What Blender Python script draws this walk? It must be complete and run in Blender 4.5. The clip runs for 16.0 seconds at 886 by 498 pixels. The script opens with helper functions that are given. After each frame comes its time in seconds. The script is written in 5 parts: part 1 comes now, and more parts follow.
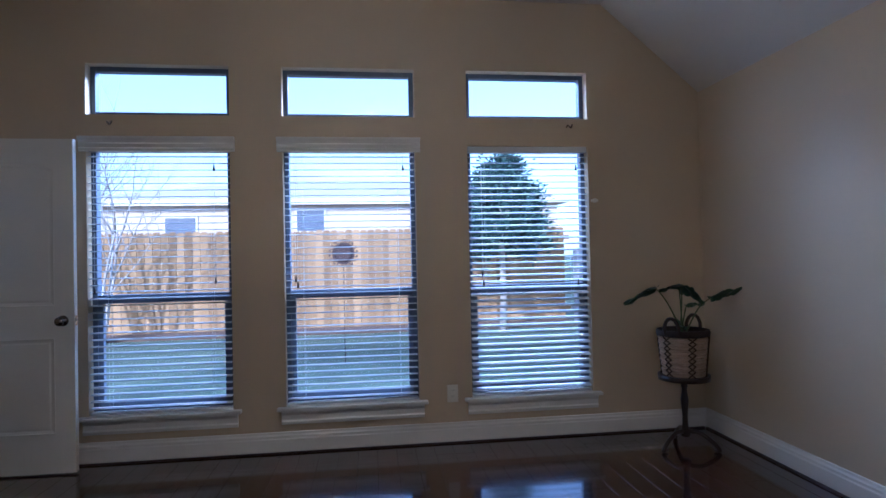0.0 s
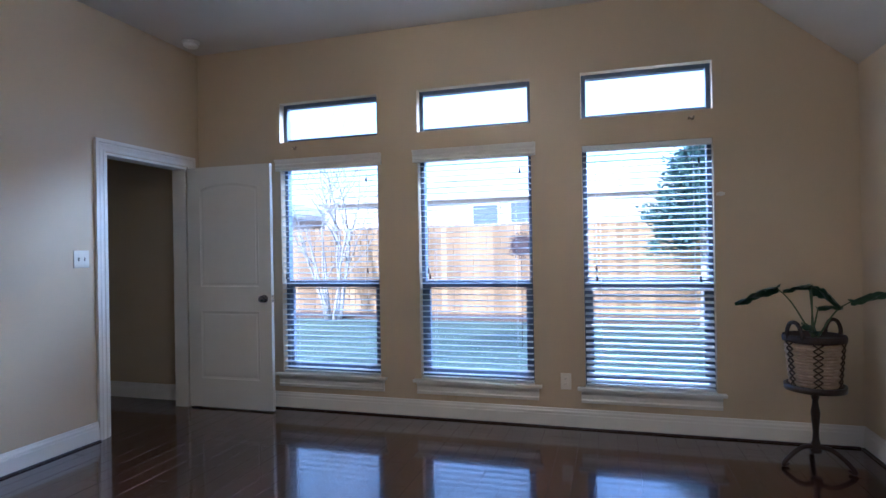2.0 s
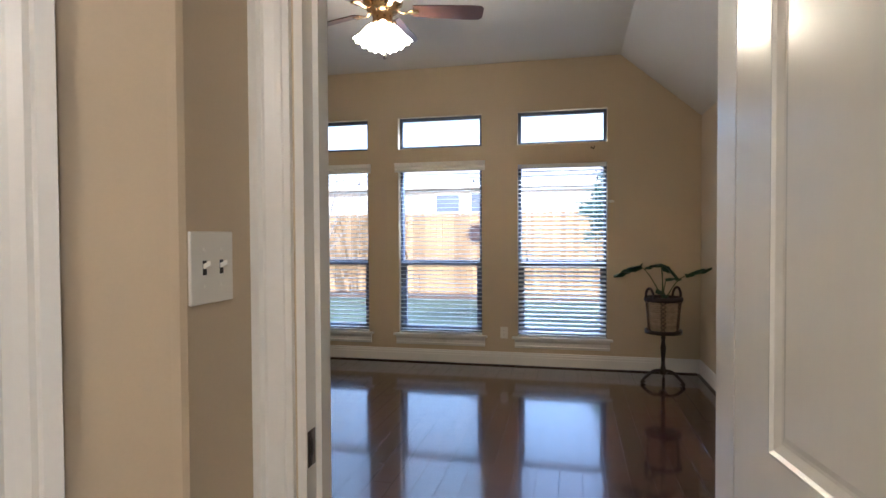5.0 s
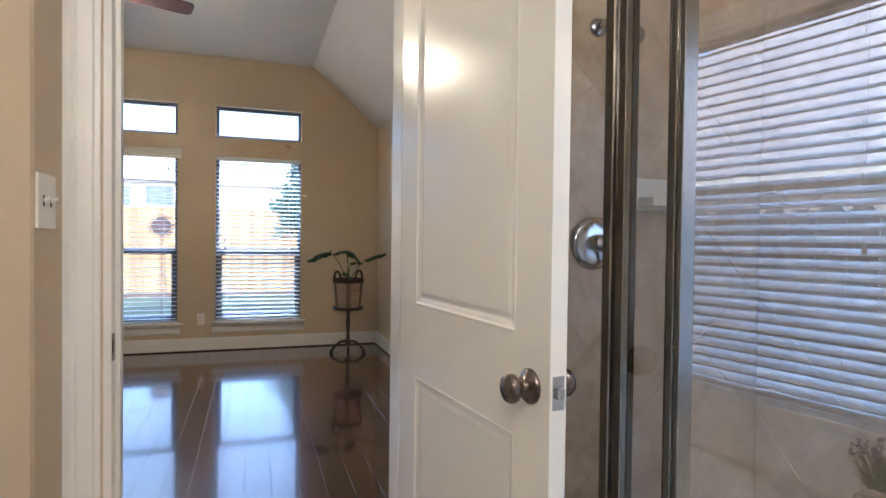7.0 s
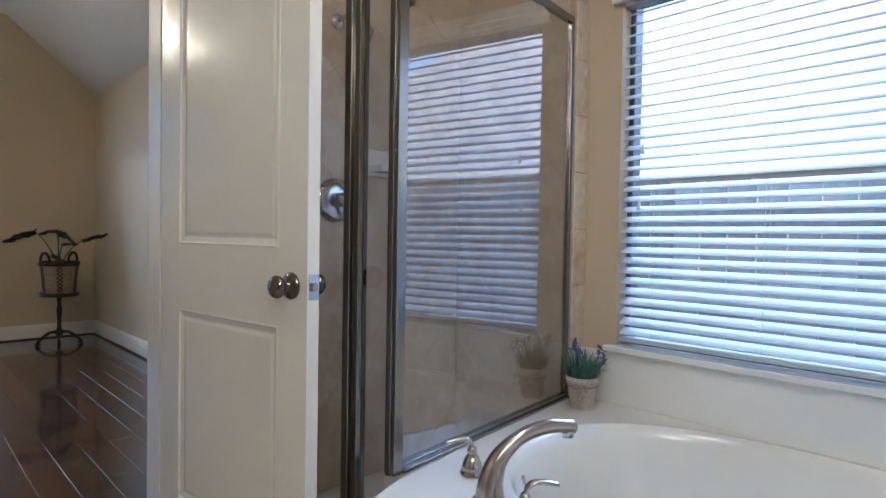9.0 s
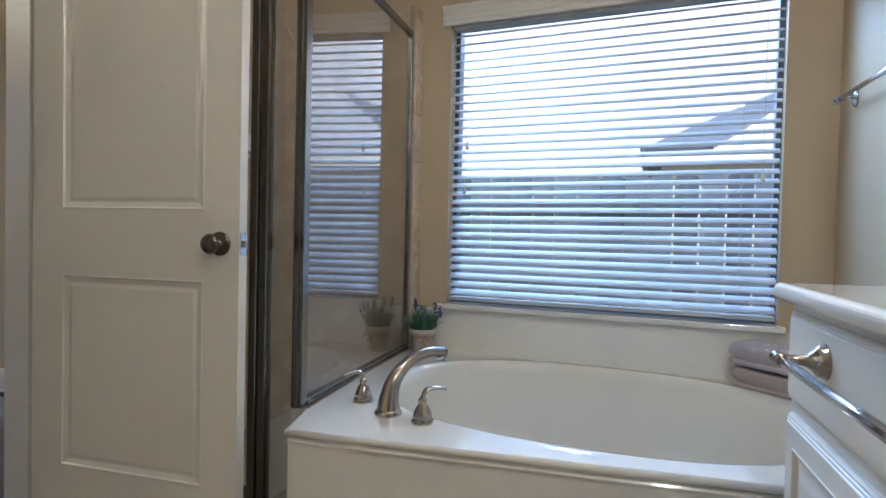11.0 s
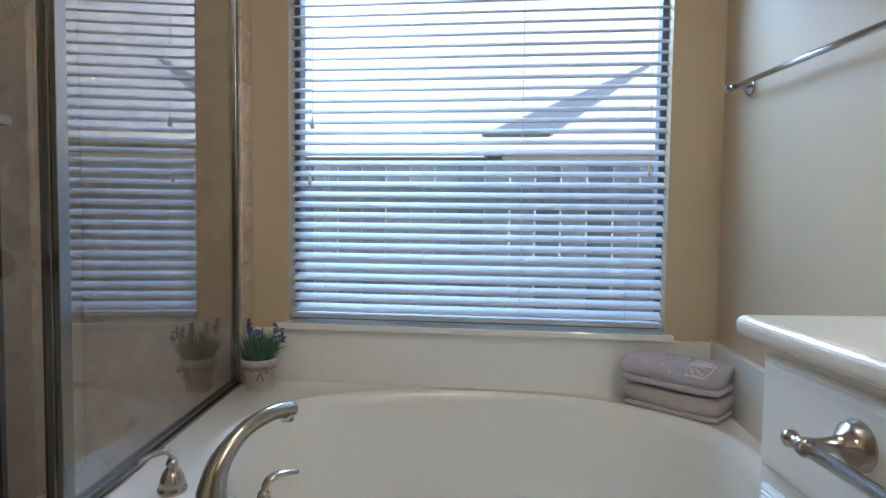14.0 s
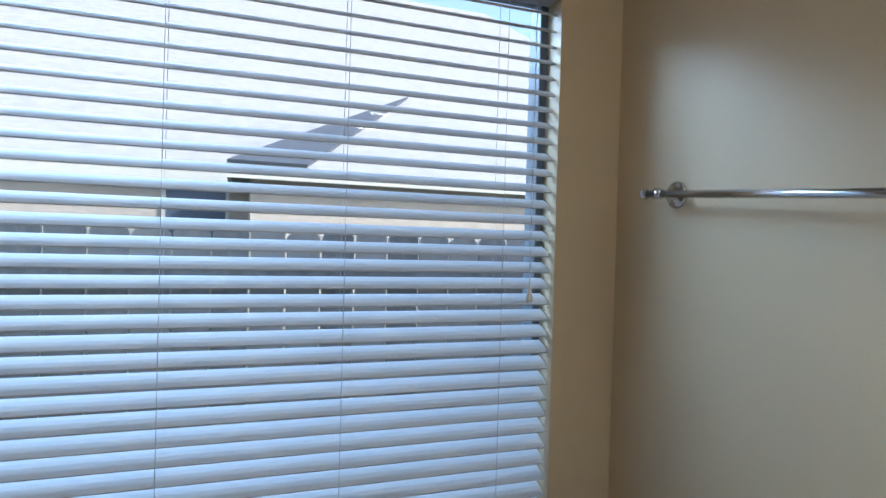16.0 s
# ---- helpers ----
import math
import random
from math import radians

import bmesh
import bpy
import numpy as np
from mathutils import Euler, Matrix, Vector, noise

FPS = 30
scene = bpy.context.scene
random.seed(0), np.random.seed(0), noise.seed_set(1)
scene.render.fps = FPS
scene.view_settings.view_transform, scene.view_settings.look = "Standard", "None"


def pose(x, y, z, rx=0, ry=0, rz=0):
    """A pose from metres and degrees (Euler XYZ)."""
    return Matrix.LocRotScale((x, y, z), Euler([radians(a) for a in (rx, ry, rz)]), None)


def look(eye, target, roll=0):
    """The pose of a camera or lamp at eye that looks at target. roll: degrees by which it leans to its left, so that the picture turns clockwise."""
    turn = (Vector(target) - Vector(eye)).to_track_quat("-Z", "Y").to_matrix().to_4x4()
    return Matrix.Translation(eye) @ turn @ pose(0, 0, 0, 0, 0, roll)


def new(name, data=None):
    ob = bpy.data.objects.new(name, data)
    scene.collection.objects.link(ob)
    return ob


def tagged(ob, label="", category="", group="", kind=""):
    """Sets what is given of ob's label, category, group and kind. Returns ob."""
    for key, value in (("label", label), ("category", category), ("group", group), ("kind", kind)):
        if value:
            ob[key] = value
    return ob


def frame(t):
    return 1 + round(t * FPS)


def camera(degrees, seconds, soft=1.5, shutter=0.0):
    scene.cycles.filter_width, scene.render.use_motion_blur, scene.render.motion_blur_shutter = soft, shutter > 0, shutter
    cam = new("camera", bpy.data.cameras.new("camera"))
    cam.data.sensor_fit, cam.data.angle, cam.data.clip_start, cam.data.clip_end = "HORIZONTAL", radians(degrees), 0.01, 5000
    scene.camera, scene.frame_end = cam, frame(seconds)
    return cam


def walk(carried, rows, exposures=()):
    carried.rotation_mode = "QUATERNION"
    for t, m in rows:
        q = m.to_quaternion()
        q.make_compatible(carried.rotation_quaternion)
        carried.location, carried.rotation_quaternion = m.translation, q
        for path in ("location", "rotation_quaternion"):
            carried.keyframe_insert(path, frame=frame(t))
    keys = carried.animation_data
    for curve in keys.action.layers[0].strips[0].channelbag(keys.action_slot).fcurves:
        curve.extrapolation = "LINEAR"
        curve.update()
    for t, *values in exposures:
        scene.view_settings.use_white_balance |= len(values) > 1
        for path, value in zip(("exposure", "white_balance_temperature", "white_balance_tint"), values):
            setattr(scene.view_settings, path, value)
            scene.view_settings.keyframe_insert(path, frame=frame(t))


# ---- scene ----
cam = camera(75.7, 16.0)
PATH = [
    (0, (0.255, 0.442, 1.262), (0.504, 2.426, 1.292), -1.2),
    (0.5, (0.679, 0.483, 1.258), (0.623, 2.482, 1.29), -1.2),
    (1, (0.996, 0.478, 1.287), (0.71, 2.458, 1.309), -1.1),
    (1.5, (1.1, 0.353, 1.306), (0.604, 2.29, 1.321), -1.1),
    (2, (1.123, 0.107, 1.294), (0.555, 2.024, 1.3), -1.0),
    (2.5, (1.114, -0.132, 1.309), (0.512, 1.775, 1.289), -1.0),
    (3, (1.118, -0.429, 1.342), (0.516, 1.478, 1.313), -0.8),
    (3.2, (1.141, -0.556, 1.334), (0.543, 1.352, 1.306), -1.1),
    (5.3, (1.46, -1.558, 1.312), (1.092, 0.407, 1.267), -0.2),
    (5.5, (1.458, -1.639, 1.301), (1.152, 0.337, 1.268), -0.2),
    (6, (1.409, -1.821, 1.289), (1.367, 0.178, 1.253), 0.2),
    (6.5, (1.339, -1.968, 1.233), (1.67, 0.005, 1.197), 0.6),
    (7, (1.294, -2.065, 1.196), (1.927, -0.168, 1.16), 0.7),
    (7.5, (1.264, -2.179, 1.175), (2.085, -0.356, 1.137), 0.8),
    (8, (1.214, -2.294, 1.16), (2.211, -0.56, 1.114), 0.6),
    (8.5, (1.171, -2.331, 1.098), (2.377, -0.736, 1.054), 0.8),
    (9, (1.077, -2.361, 1.052), (2.479, -0.935, 1.008), 0.9),
    (9.2, (1.019, -2.364, 1.039), (2.496, -1.016, 0.996), 1.0),
    (11.3, (0.557, -2.273, 0.951), (2.436, -1.588, 0.901), 1.3),
    (11.5, (0.568, -2.269, 0.943), (2.463, -1.632, 0.89), 1.3),
    (12, (0.624, -2.258, 0.928), (2.55, -1.723, 0.862), 1.2),
    (12.5, (0.691, -2.259, 0.914), (2.641, -1.824, 0.838), 1.2),
    (13, (0.77, -2.251, 0.919), (2.736, -1.891, 0.836), 1.1),
    (13.5, (0.879, -2.213, 0.94), (2.854, -1.91, 0.851), 0.9),
    (14, (1.015, -2.077, 1.033), (3.001, -1.862, 0.934), 0.7),
    (14.5, (1.21, -1.922, 1.145), (3.204, -1.863, 1.012), 0.4),
    (15, (1.431, -1.797, 1.196), (3.421, -1.966, 1.083), 0.5),
    (15.5, (1.625, -1.81, 1.296), (3.59, -2.164, 1.177), 0.8),
    (15.8, (1.771, -1.871, 1.321), (3.693, -2.421, 1.244), 1.4),
    (16, (1.884, -1.925, 1.34), (3.771, -2.588, 1.321), 1.6),
]
EXPO = [(0.0, 1.12, 4280, 19), (1.0, 1.3, 4280, 19), (1.5, 1.55, 4320, 17), (3.2, 2.05, 4520, 15), (5.3, 1.85, 5200, 13), (7.0, 2.2, 5050, 12), (8.0, 2.2, 4850, 11), (9.2, 1.75, 4800, 9), (12.0, 1.42, 5150, 7), (14.5, 1.3, 5200, 6), (16.0, 0.9, 5300, 5)]
walk(cam, [(t, look(eye, target, roll)) for t, eye, target, roll in PATH], exposures=EXPO)

# ---- world, sun, window light ----
SUN_TO = Vector((-0.46, -0.74, 0.48)).normalized()
world = bpy.data.worlds.new("sky_world")
scene.world = world
world.use_nodes = True
wn = world.node_tree
sky = wn.nodes.new("ShaderNodeTexSky")
sky.sky_type = 'NISHITA'
sky.sun_disc = False
sky.dust_density = 1.5
sky.sun_elevation = math.asin(SUN_TO.z)
sky.sun_rotation = math.atan2(SUN_TO.x, SUN_TO.y)
sky_lift = wn.nodes.new("ShaderNodeVectorMath")  # even brightness added so the blue sky burns out to white
sky_lift.operation = 'ADD'
sky_lift.inputs[1].default_value = (1.2, 1.3, 1.5)
wn.links.new(sky.outputs[0], sky_lift.inputs[0])
wn.links.new(sky_lift.outputs[0], wn.nodes["Background"].inputs[0])
wn.nodes["Background"].inputs[1].default_value = 0.15

sun_data = bpy.data.lights.new("sun", 'SUN')
sun_data.energy, sun_data.angle, sun_data.color = 2.9, radians(0.5), (1.0, 0.94, 0.85)
sun = new("sun", sun_data)
sun.matrix_world = look(SUN_TO * 30, (0, 0, 0))


def area_lamp(name, eye, target, w, h, watts, color):
    d = bpy.data.lights.new(name, 'AREA')
    d.shape, d.size, d.size_y, d.energy, d.color = 'RECTANGLE', w, h, watts, color
    o = new(name, d)
    o.matrix_world = look(eye, target)
    return o


# the open sky above the eaves, just outside the windows
area_lamp("sky_light_north", (1.2, 5.45, 3.75), (-0.9, 2.2, 0.7), 3.6, 1.1, 380, (0.80, 0.90, 1.0))
area_lamp("sky_light_east", (4.68, -1.1, 2.9), (2.4, -2.80, 0.6), 1.4, 0.6, 66, (0.62, 0.80, 1.0))


# ---- materials ----
def material(name, color, rough=0.5, metal=0.0, var=0.08, scale=6.0, fine=60.0, bump=0.05, coat=0.0,
             spec=0.5, stretch=(1, 1, 1), per_object=0.0, dist=0.002, tint2=None, coat_ior=1.5):
    m = bpy.data.materials.new(name)
    m.use_nodes = True
    nt = m.node_tree
    b = nt.nodes["Principled BSDF"]
    tc = nt.nodes.new("ShaderNodeTexCoord")
    mp = nt.nodes.new("ShaderNodeMapping")
    mp.inputs["Scale"].default_value = stretch
    nt.links.new(tc.outputs["Object"], mp.inputs[0])
    n1 = nt.nodes.new("ShaderNodeTexNoise")
    n1.inputs["Scale"].default_value, n1.inputs["Detail"].default_value = scale, 4
    n2 = nt.nodes.new("ShaderNodeTexNoise")
    n2.inputs["Scale"].default_value, n2.inputs["Detail"].default_value = fine, 3
    nt.links.new(mp.outputs[0], n1.inputs[0])
    nt.links.new(mp.outputs[0], n2.inputs[0])
    mixn = nt.nodes.new("ShaderNodeMath")
    mixn.operation = 'MULTIPLY_ADD'
    nt.links.new(n2.outputs[0], mixn.inputs[0])
    mixn.inputs[1].default_value = 0.4
    half = nt.nodes.new("ShaderNodeMath")
    half.operation = 'MULTIPLY'
    half.inputs[1].default_value = 0.6
    nt.links.new(n1.outputs[0], half.inputs[0])
    nt.links.new(half.outputs[0], mixn.inputs[2])
    fac = mixn.outputs[0]
    if per_object:
        oi = nt.nodes.new("ShaderNodeObjectInfo")
        add = nt.nodes.new("ShaderNodeMath")
        add.operation = 'MULTIPLY_ADD'
        nt.links.new(oi.outputs["Random"], add.inputs[0])
        add.inputs[1].default_value = per_object
        nt.links.new(fac, add.inputs[2])
        sh = nt.nodes.new("ShaderNodeMath")
        sh.operation = 'SUBTRACT'
        nt.links.new(add.outputs[0], sh.inputs[0])
        sh.inputs[1].default_value = per_object / 2
        fac = sh.outputs[0]
    ramp = nt.nodes.new("ShaderNodeValToRGB")
    ramp.color_ramp.elements[0].position, ramp.color_ramp.elements[1].position = 0.25, 0.75
    lo = [max(0.0, c * (1 - var)) for c in color]
    hi = [min(1.0, c * (1 + var)) for c in (tint2 or color)]
    ramp.color_ramp.elements[0].color = (*lo, 1)
    ramp.color_ramp.elements[1].color = (*hi, 1)
    nt.links.new(fac, ramp.inputs[0])
    nt.links.new(ramp.outputs[0], b.inputs["Base Color"])
    rr = nt.nodes.new("ShaderNodeMapRange")
    rr.inputs["To Min"].default_value, rr.inputs["To Max"].default_value = max(0.02, rough * 0.85), min(1.0, rough * 1.15)
    nt.links.new(n1.outputs[0], rr.inputs[0])
    nt.links.new(rr.outputs[0], b.inputs["Roughness"])
    b.inputs["Metallic"].default_value = metal
    b.inputs["Coat Weight"].default_value = coat
    b.inputs["Coat Roughness"].default_value = 0.07
    b.inputs["Coat IOR"].default_value = coat_ior
    b.inputs["Specular IOR Level"].default_value = spec
    if bump:
        bp = nt.nodes.new("ShaderNodeBump")
        bp.inputs["Strength"].default_value, bp.inputs["Distance"].default_value = bump, dist
        nt.links.new(mixn.outputs[0], bp.inputs["Height"])
        nt.links.new(bp.outputs[0], b.inputs["Normal"])
    return m


def glass_material(name, color=(1, 1, 1), rough=0.0, mixin=0.0, gain=1.7, ior=1.5):
    """Thin pane: clear with real gloss by Fresnel."""
    m = bpy.data.materials.new(name)
    m.use_nodes = True
    nt = m.node_tree
    nt.nodes.remove(nt.nodes["Principled BSDF"])
    out = nt.nodes["Material Output"]
    tr = nt.nodes.new("ShaderNodeBsdfTransparent")
    tr.inputs[0].default_value = (*color, 1)
    gl = nt.nodes.new("ShaderNodeBsdfGlossy")
    gl.inputs["Roughness"].default_value = rough
    fr = nt.nodes.new("ShaderNodeFresnel")
    fr.inputs[0].default_value = ior
    mx = nt.nodes.new("ShaderNodeMixShader")
    if mixin:
        ad = nt.nodes.new("ShaderNodeMath")
        ad.operation = 'MULTIPLY_ADD'
        ad.inputs[1].default_value = gain
        ad.inputs[2].default_value = mixin
        nt.links.new(fr.outputs[0], ad.inputs[0])
        nt.links.new(ad.outputs[0], mx.inputs[0])
    else:
        nt.links.new(fr.outputs[0], mx.inputs[0])
    nt.links.new(tr.outputs[0], mx.inputs[1])
    nt.links.new(gl.outputs[0], mx.inputs[2])
    nt.links.new(mx.outputs[0], out.inputs[0])
    return m


def clear_material(name):
    m = bpy.data.materials.new(name)
    m.use_nodes = True
    nt = m.node_tree
    nt.nodes.remove(nt.nodes["Principled BSDF"])
    tr = nt.nodes.new("ShaderNodeBsdfTransparent")
    nt.links.new(tr.outputs[0], nt.nodes["Material Output"].inputs[0])
    return m


def glow_material(name, color, strength):
    m = bpy.data.materials.new(name)
    m.use_nodes = True
    b = m.node_tree.nodes["Principled BSDF"]
    b.inputs["Base Color"].default_value = (0.9, 0.85, 0.75, 1)
    b.inputs["Emission Color"].default_value = (*color, 1)
    b.inputs["Emission Strength"].default_value = strength
    return m


M_WALL = material("tan_wall_paint", (0.55, 0.438, 0.285), 0.5, var=0.035, scale=2.5, fine=170, bump=0.25, dist=0.0015)
M_CEIL = material("ceiling_paint", (0.60, 0.55, 0.47), 0.8, var=0.03, scale=2, fine=140, bump=0.3, dist=0.0015)
M_TRIM = material("white_trim_paint", (0.76, 0.73, 0.66), 0.33, var=0.03, scale=8, fine=120, bump=0.04)
M_DOOR = material("white_door_paint", (0.76, 0.73, 0.65), 0.24, var=0.02, scale=5, fine=90, bump=0.06, stretch=(1, 1, 0.25))
M_CAB = material("white_cabinet_paint", (0.80, 0.78, 0.73), 0.35, var=0.02, scale=5, fine=90, bump=0.03)
M_PLANK = material("dark_cherry_plank", (0.032, 0.010, 0.007), 0.2, var=0.45, scale=3, fine=26, bump=0.02, coat=1.0, coat_ior=1.48, spec=0.2,
                   stretch=(7, 0.6, 7), per_object=0.5, dist=0.001, tint2=(0.050, 0.017, 0.011))
M_GAP = material("dark_floor_gap", (0.012, 0.006, 0.005), 0.5, bump=0)
M_SLAT = material("white_blind_slat", (0.74, 0.76, 0.77), 0.22, var=0.02, scale=3, fine=40, bump=0.03, stretch=(0.3, 1, 1))
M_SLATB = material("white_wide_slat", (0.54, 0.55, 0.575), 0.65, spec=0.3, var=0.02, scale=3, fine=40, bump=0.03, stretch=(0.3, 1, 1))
M_ALU = material("bronze_window_frame", (0.085, 0.10, 0.135), 0.42, var=0.15, scale=10, fine=90, bump=0.02)
M_GREYALU = material("grey_window_frame", (0.15, 0.165, 0.19), 0.42, var=0.12, scale=10, fine=90, bump=0.02)
M_PANE = glass_material("window_glass")
M_SHGLASS = glass_material("shower_glass", (0.88, 0.88, 0.87), 0.006, 0.08, 2.9)
M_SHDOOR = glass_material("shower_door_glass", (0.92, 0.92, 0.91), 0.02, 0.0, 1.0, 1.12)
M_CLEAR = clear_material("clear_inner_face")
M_NICKEL = material("brushed_nickel", (0.50, 0.45, 0.39), 0.24, 1.0, var=0.1, scale=12, fine=160, bump=0.02)
M_CHROME = material("satin_chrome", (0.62, 0.63, 0.66), 0.16, 1.0, var=0.08, scale=12, fine=160, bump=0.01)
M_DKNOB = material("aged_pewter_knob", (0.16, 0.13, 0.11), 0.22, 1.0, var=0.2, scale=20, fine=160, bump=0.02)
M_SHFRAME = material("shower_frame_metal", (0.30, 0.28, 0.25), 0.25, 1.0, var=0.12, scale=6, fine=120, bump=0.01, stretch=(1, 1, 0.1))
M_TUB = material("glossy_cultured_marble", (0.83, 0.80, 0.73), 0.10, var=0.02, scale=3, fine=30, bump=0.0, coat=0.5)
M_COUNTER = material("cream_cultured_counter", (0.76, 0.70, 0.60), 0.14, var=0.05, scale=4, fine=30, bump=0.0, coat=0.4)
M_SINK = material("ivory_sink", (0.78, 0.64, 0.38), 0.14, var=0.03, bump=0.0, coat=0.4)
M_TILE = material("beige_marble_tile", (0.50, 0.37, 0.24), 0.26, var=0.12, scale=9, fine=28, bump=0.03, per_object=0.10, tint2=(0.66, 0.56, 0.43))
M_GROUT = material("tan_grout", (0.44, 0.345, 0.24), 0.85, var=0.1, bump=0.2)
M_BFLOOR = material("beige_floor_tile", (0.42, 0.36, 0.28), 0.35, var=0.15, scale=5, fine=40, bump=0.05, per_object=0.2)
M_PLATE = material("ivory_plate_plastic", (0.78, 0.74, 0.64), 0.3, var=0.01, bump=0.0)
M_DARK = material("dark_slot", (0.02, 0.02, 0.02), 0.6, bump=0)
M_STAND = material("dark_walnut_stain", (0.018, 0.009, 0.006), 0.3, var=0.4, scale=8, fine=60, bump=0.05, stretch=(1, 1, 0.2))
M_REED = material("pale_woven_reed", (0.42, 0.30, 0.20), 0.75, var=0.3, scale=22, fine=150, bump=0.4, per_object=0.2)
M_CORD = material("dark_brown_cord", (0.03, 0.017, 0.012), 0.7, var=0.3, scale=40, fine=200, bump=0.4)
M_LEAF = material("dark_glossy_leaf", (0.014, 0.045, 0.022), 0.32, var=0.4, scale=14, fine=80, bump=0.15, tint2=(0.03, 0.085, 0.04))
M_STEM = material("leaf_stalk", (0.05, 0.08, 0.03), 0.5, var=0.3, bump=0.1)
M_SOIL = material("dark_soil", (0.03, 0.02, 0.014), 0.95, var=0.4, scale=40, fine=200, bump=0.6)
M_BLADE = material("fan_blade_veneer", (0.05, 0.022, 0.016), 0.3, var=0.35, scale=5, fine=40, bump=0.05, stretch=(0.5, 6, 6))
M_BRASS = material("antique_brass", (0.42, 0.26, 0.12), 0.24, 1.0, var=0.15, scale=20, fine=100, bump=0.02)
M_SHADE = glow_material("lit_glass_shade", (1.0, 0.80, 0.50), 20.0)
M_BULB = glow_material("lit_vanity_globe", (1.0, 0.86, 0.68), 24.0)
M_FILL = glow_material("fill_dome_glow", (1.0, 0.87, 0.70), 12.0)
M_TOWEL1 = material("lavender_grey_towel", (0.50, 0.45, 0.46), 0.95, var=0.12, scale=30, fine=400, bump=0.8, dist=0.004)
M_TOWEL2 = material("taupe_towel", (0.46, 0.39, 0.34), 0.95, var=0.12, scale=30, fine=400, bump=0.8, dist=0.004)
M_EMBROID = material("white_embroidery", (0.78, 0.75, 0.73), 0.9, var=0.05, fine=300, bump=0.5)
M_POT = material("whitewashed_terracotta", (0.55, 0.48, 0.40), 0.8, var=0.3, scale=14, fine=90, bump=0.3)
M_TWINE = material("pink_raffia_bow", (0.42, 0.26, 0.20), 0.8, var=0.2, fine=200, bump=0.3)
M_GRASSY = material("lavender_foliage", (0.06, 0.15, 0.08), 0.6, var=0.4, scale=30, fine=100, bump=0.1, tint2=(0.10, 0.20, 0.14))
M_LAVENDER = material("lavender_bloom", (0.10, 0.08, 0.20), 0.8, var=0.4, scale=60, fine=300, bump=0.5)
M_LAWN = material("winter_lawn", (0.036, 0.056, 0.032), 0.95, var=0.4, scale=1.2, fine=30, bump=0.8, dist=0.03, tint2=(0.066, 0.092, 0.055))
M_FENCE = material("cedar_picket", (0.23, 0.135, 0.055), 0.8, var=0.25, scale=3, fine=40, bump=0.3, stretch=(6, 6, 0.5), per_object=0.5, tint2=(0.30, 0.19, 0.085))
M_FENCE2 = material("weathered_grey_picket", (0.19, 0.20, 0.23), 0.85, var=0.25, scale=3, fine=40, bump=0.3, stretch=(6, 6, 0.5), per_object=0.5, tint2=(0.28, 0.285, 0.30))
M_BRICK = material("pale_brick", (0.50, 0.42, 0.34), 0.85, var=0.2, scale=5, fine=40, bump=0.4, stretch=(1, 1, 3))
M_ROOF = material("grey_shingle", (0.42, 0.385, 0.36), 0.9, var=0.2, scale=4, fine=30, bump=0.5, stretch=(1, 1, 4))
# shingle colour darkened to paint the shaded band on the wing roof
M_ROOFSHADE = material("shaded_shingle", (0.10, 0.105, 0.12), 0.9, var=0.2, scale=4, fine=30, bump=0.5, stretch=(1, 1, 4))
M_FASCIA = material("cream_fascia", (0.62, 0.57, 0.48), 0.6, var=0.05, bump=0.05)
M_BARK = material("pale_bark", (0.36, 0.32, 0.28), 0.85, var=0.25, scale=10, fine=60, bump=0.4, stretch=(1, 1, 0.2))
M_NEEDLE = material("dark_conifer", (0.030, 0.065, 0.055), 0.8, var=0.5, scale=6, fine=60, bump=0.2, tint2=(0.06, 0.115, 0.10))
M_IRON = material("rusty_iron", (0.06, 0.035, 0.03), 0.7, 0.4, var=0.3, scale=20, fine=100, bump=0.2)
M_MULCH = material("brown_mulch", (0.10, 0.065, 0.045), 0.95, var=0.4, scale=8, fine=60, bump=0.8, dist=0.03)
M_SUNWALL = material("sun_wall_brick", (0.40, 0.30, 0.24), 0.85, var=0.2, scale=5, fine=40, bump=0.4)


# ---- mesh helpers ----
def part(name, bm, mat, parent=None, label="", smooth=False):
    bmesh.ops.recalc_face_normals(bm, faces=bm.faces[:])
    me = bpy.data.meshes.new(name)
    bm.to_mesh(me)
    bm.free()
    me.materials.append(mat)
    if smooth:
        for p in me.polygons:
            p.use_smooth = True
    ob = new(name, me)
    if parent:
        ob.parent = parent
    if label:
        ob["label"] = label
    return ob


def empty(name, m=None, **tags):
    o = new(name)
    o.empty_display_size = 0.05
    if m:
        o.matrix_world = m
    return tagged(o, **tags)


def box(bm, x0, y0, z0, x1, y1, z1, bevel=0.0):
    r = bmesh.ops.create_cube(bm, size=1.0)
    vs = r["verts"]
    for v in vs:
        v.co = Vector(((x0 + x1) / 2 + v.co.x * (x1 - x0), (y0 + y1) / 2 + v.co.y * (y1 - y0), (z0 + z1) / 2 + v.co.z * (z1 - z0)))
    if bevel:
        es = list({e for v in vs for e in v.link_edges})
        bmesh.ops.bevel(bm, geom=es, offset=bevel, segments=2, affect='EDGES', profile=0.5)
    return bm


def boxes(*bs, bevel=0.0):
    bm = bmesh.new()
    for b in bs:
        box(bm, *b, bevel=bevel)
    return bm


def sheet(name, b, mat, parent, label, facing):
    """A glass sheet: gloss on the face turned to the room, the other faces clear."""
    g = part(name, boxes(b), mat, parent, label)
    g.data.materials.append(M_CLEAR)
    for p in g.data.polygons:
        p.material_index = 0 if p.normal.dot(Vector(facing)) > 0.9 else 1
    g.visible_shadow = False
    return g


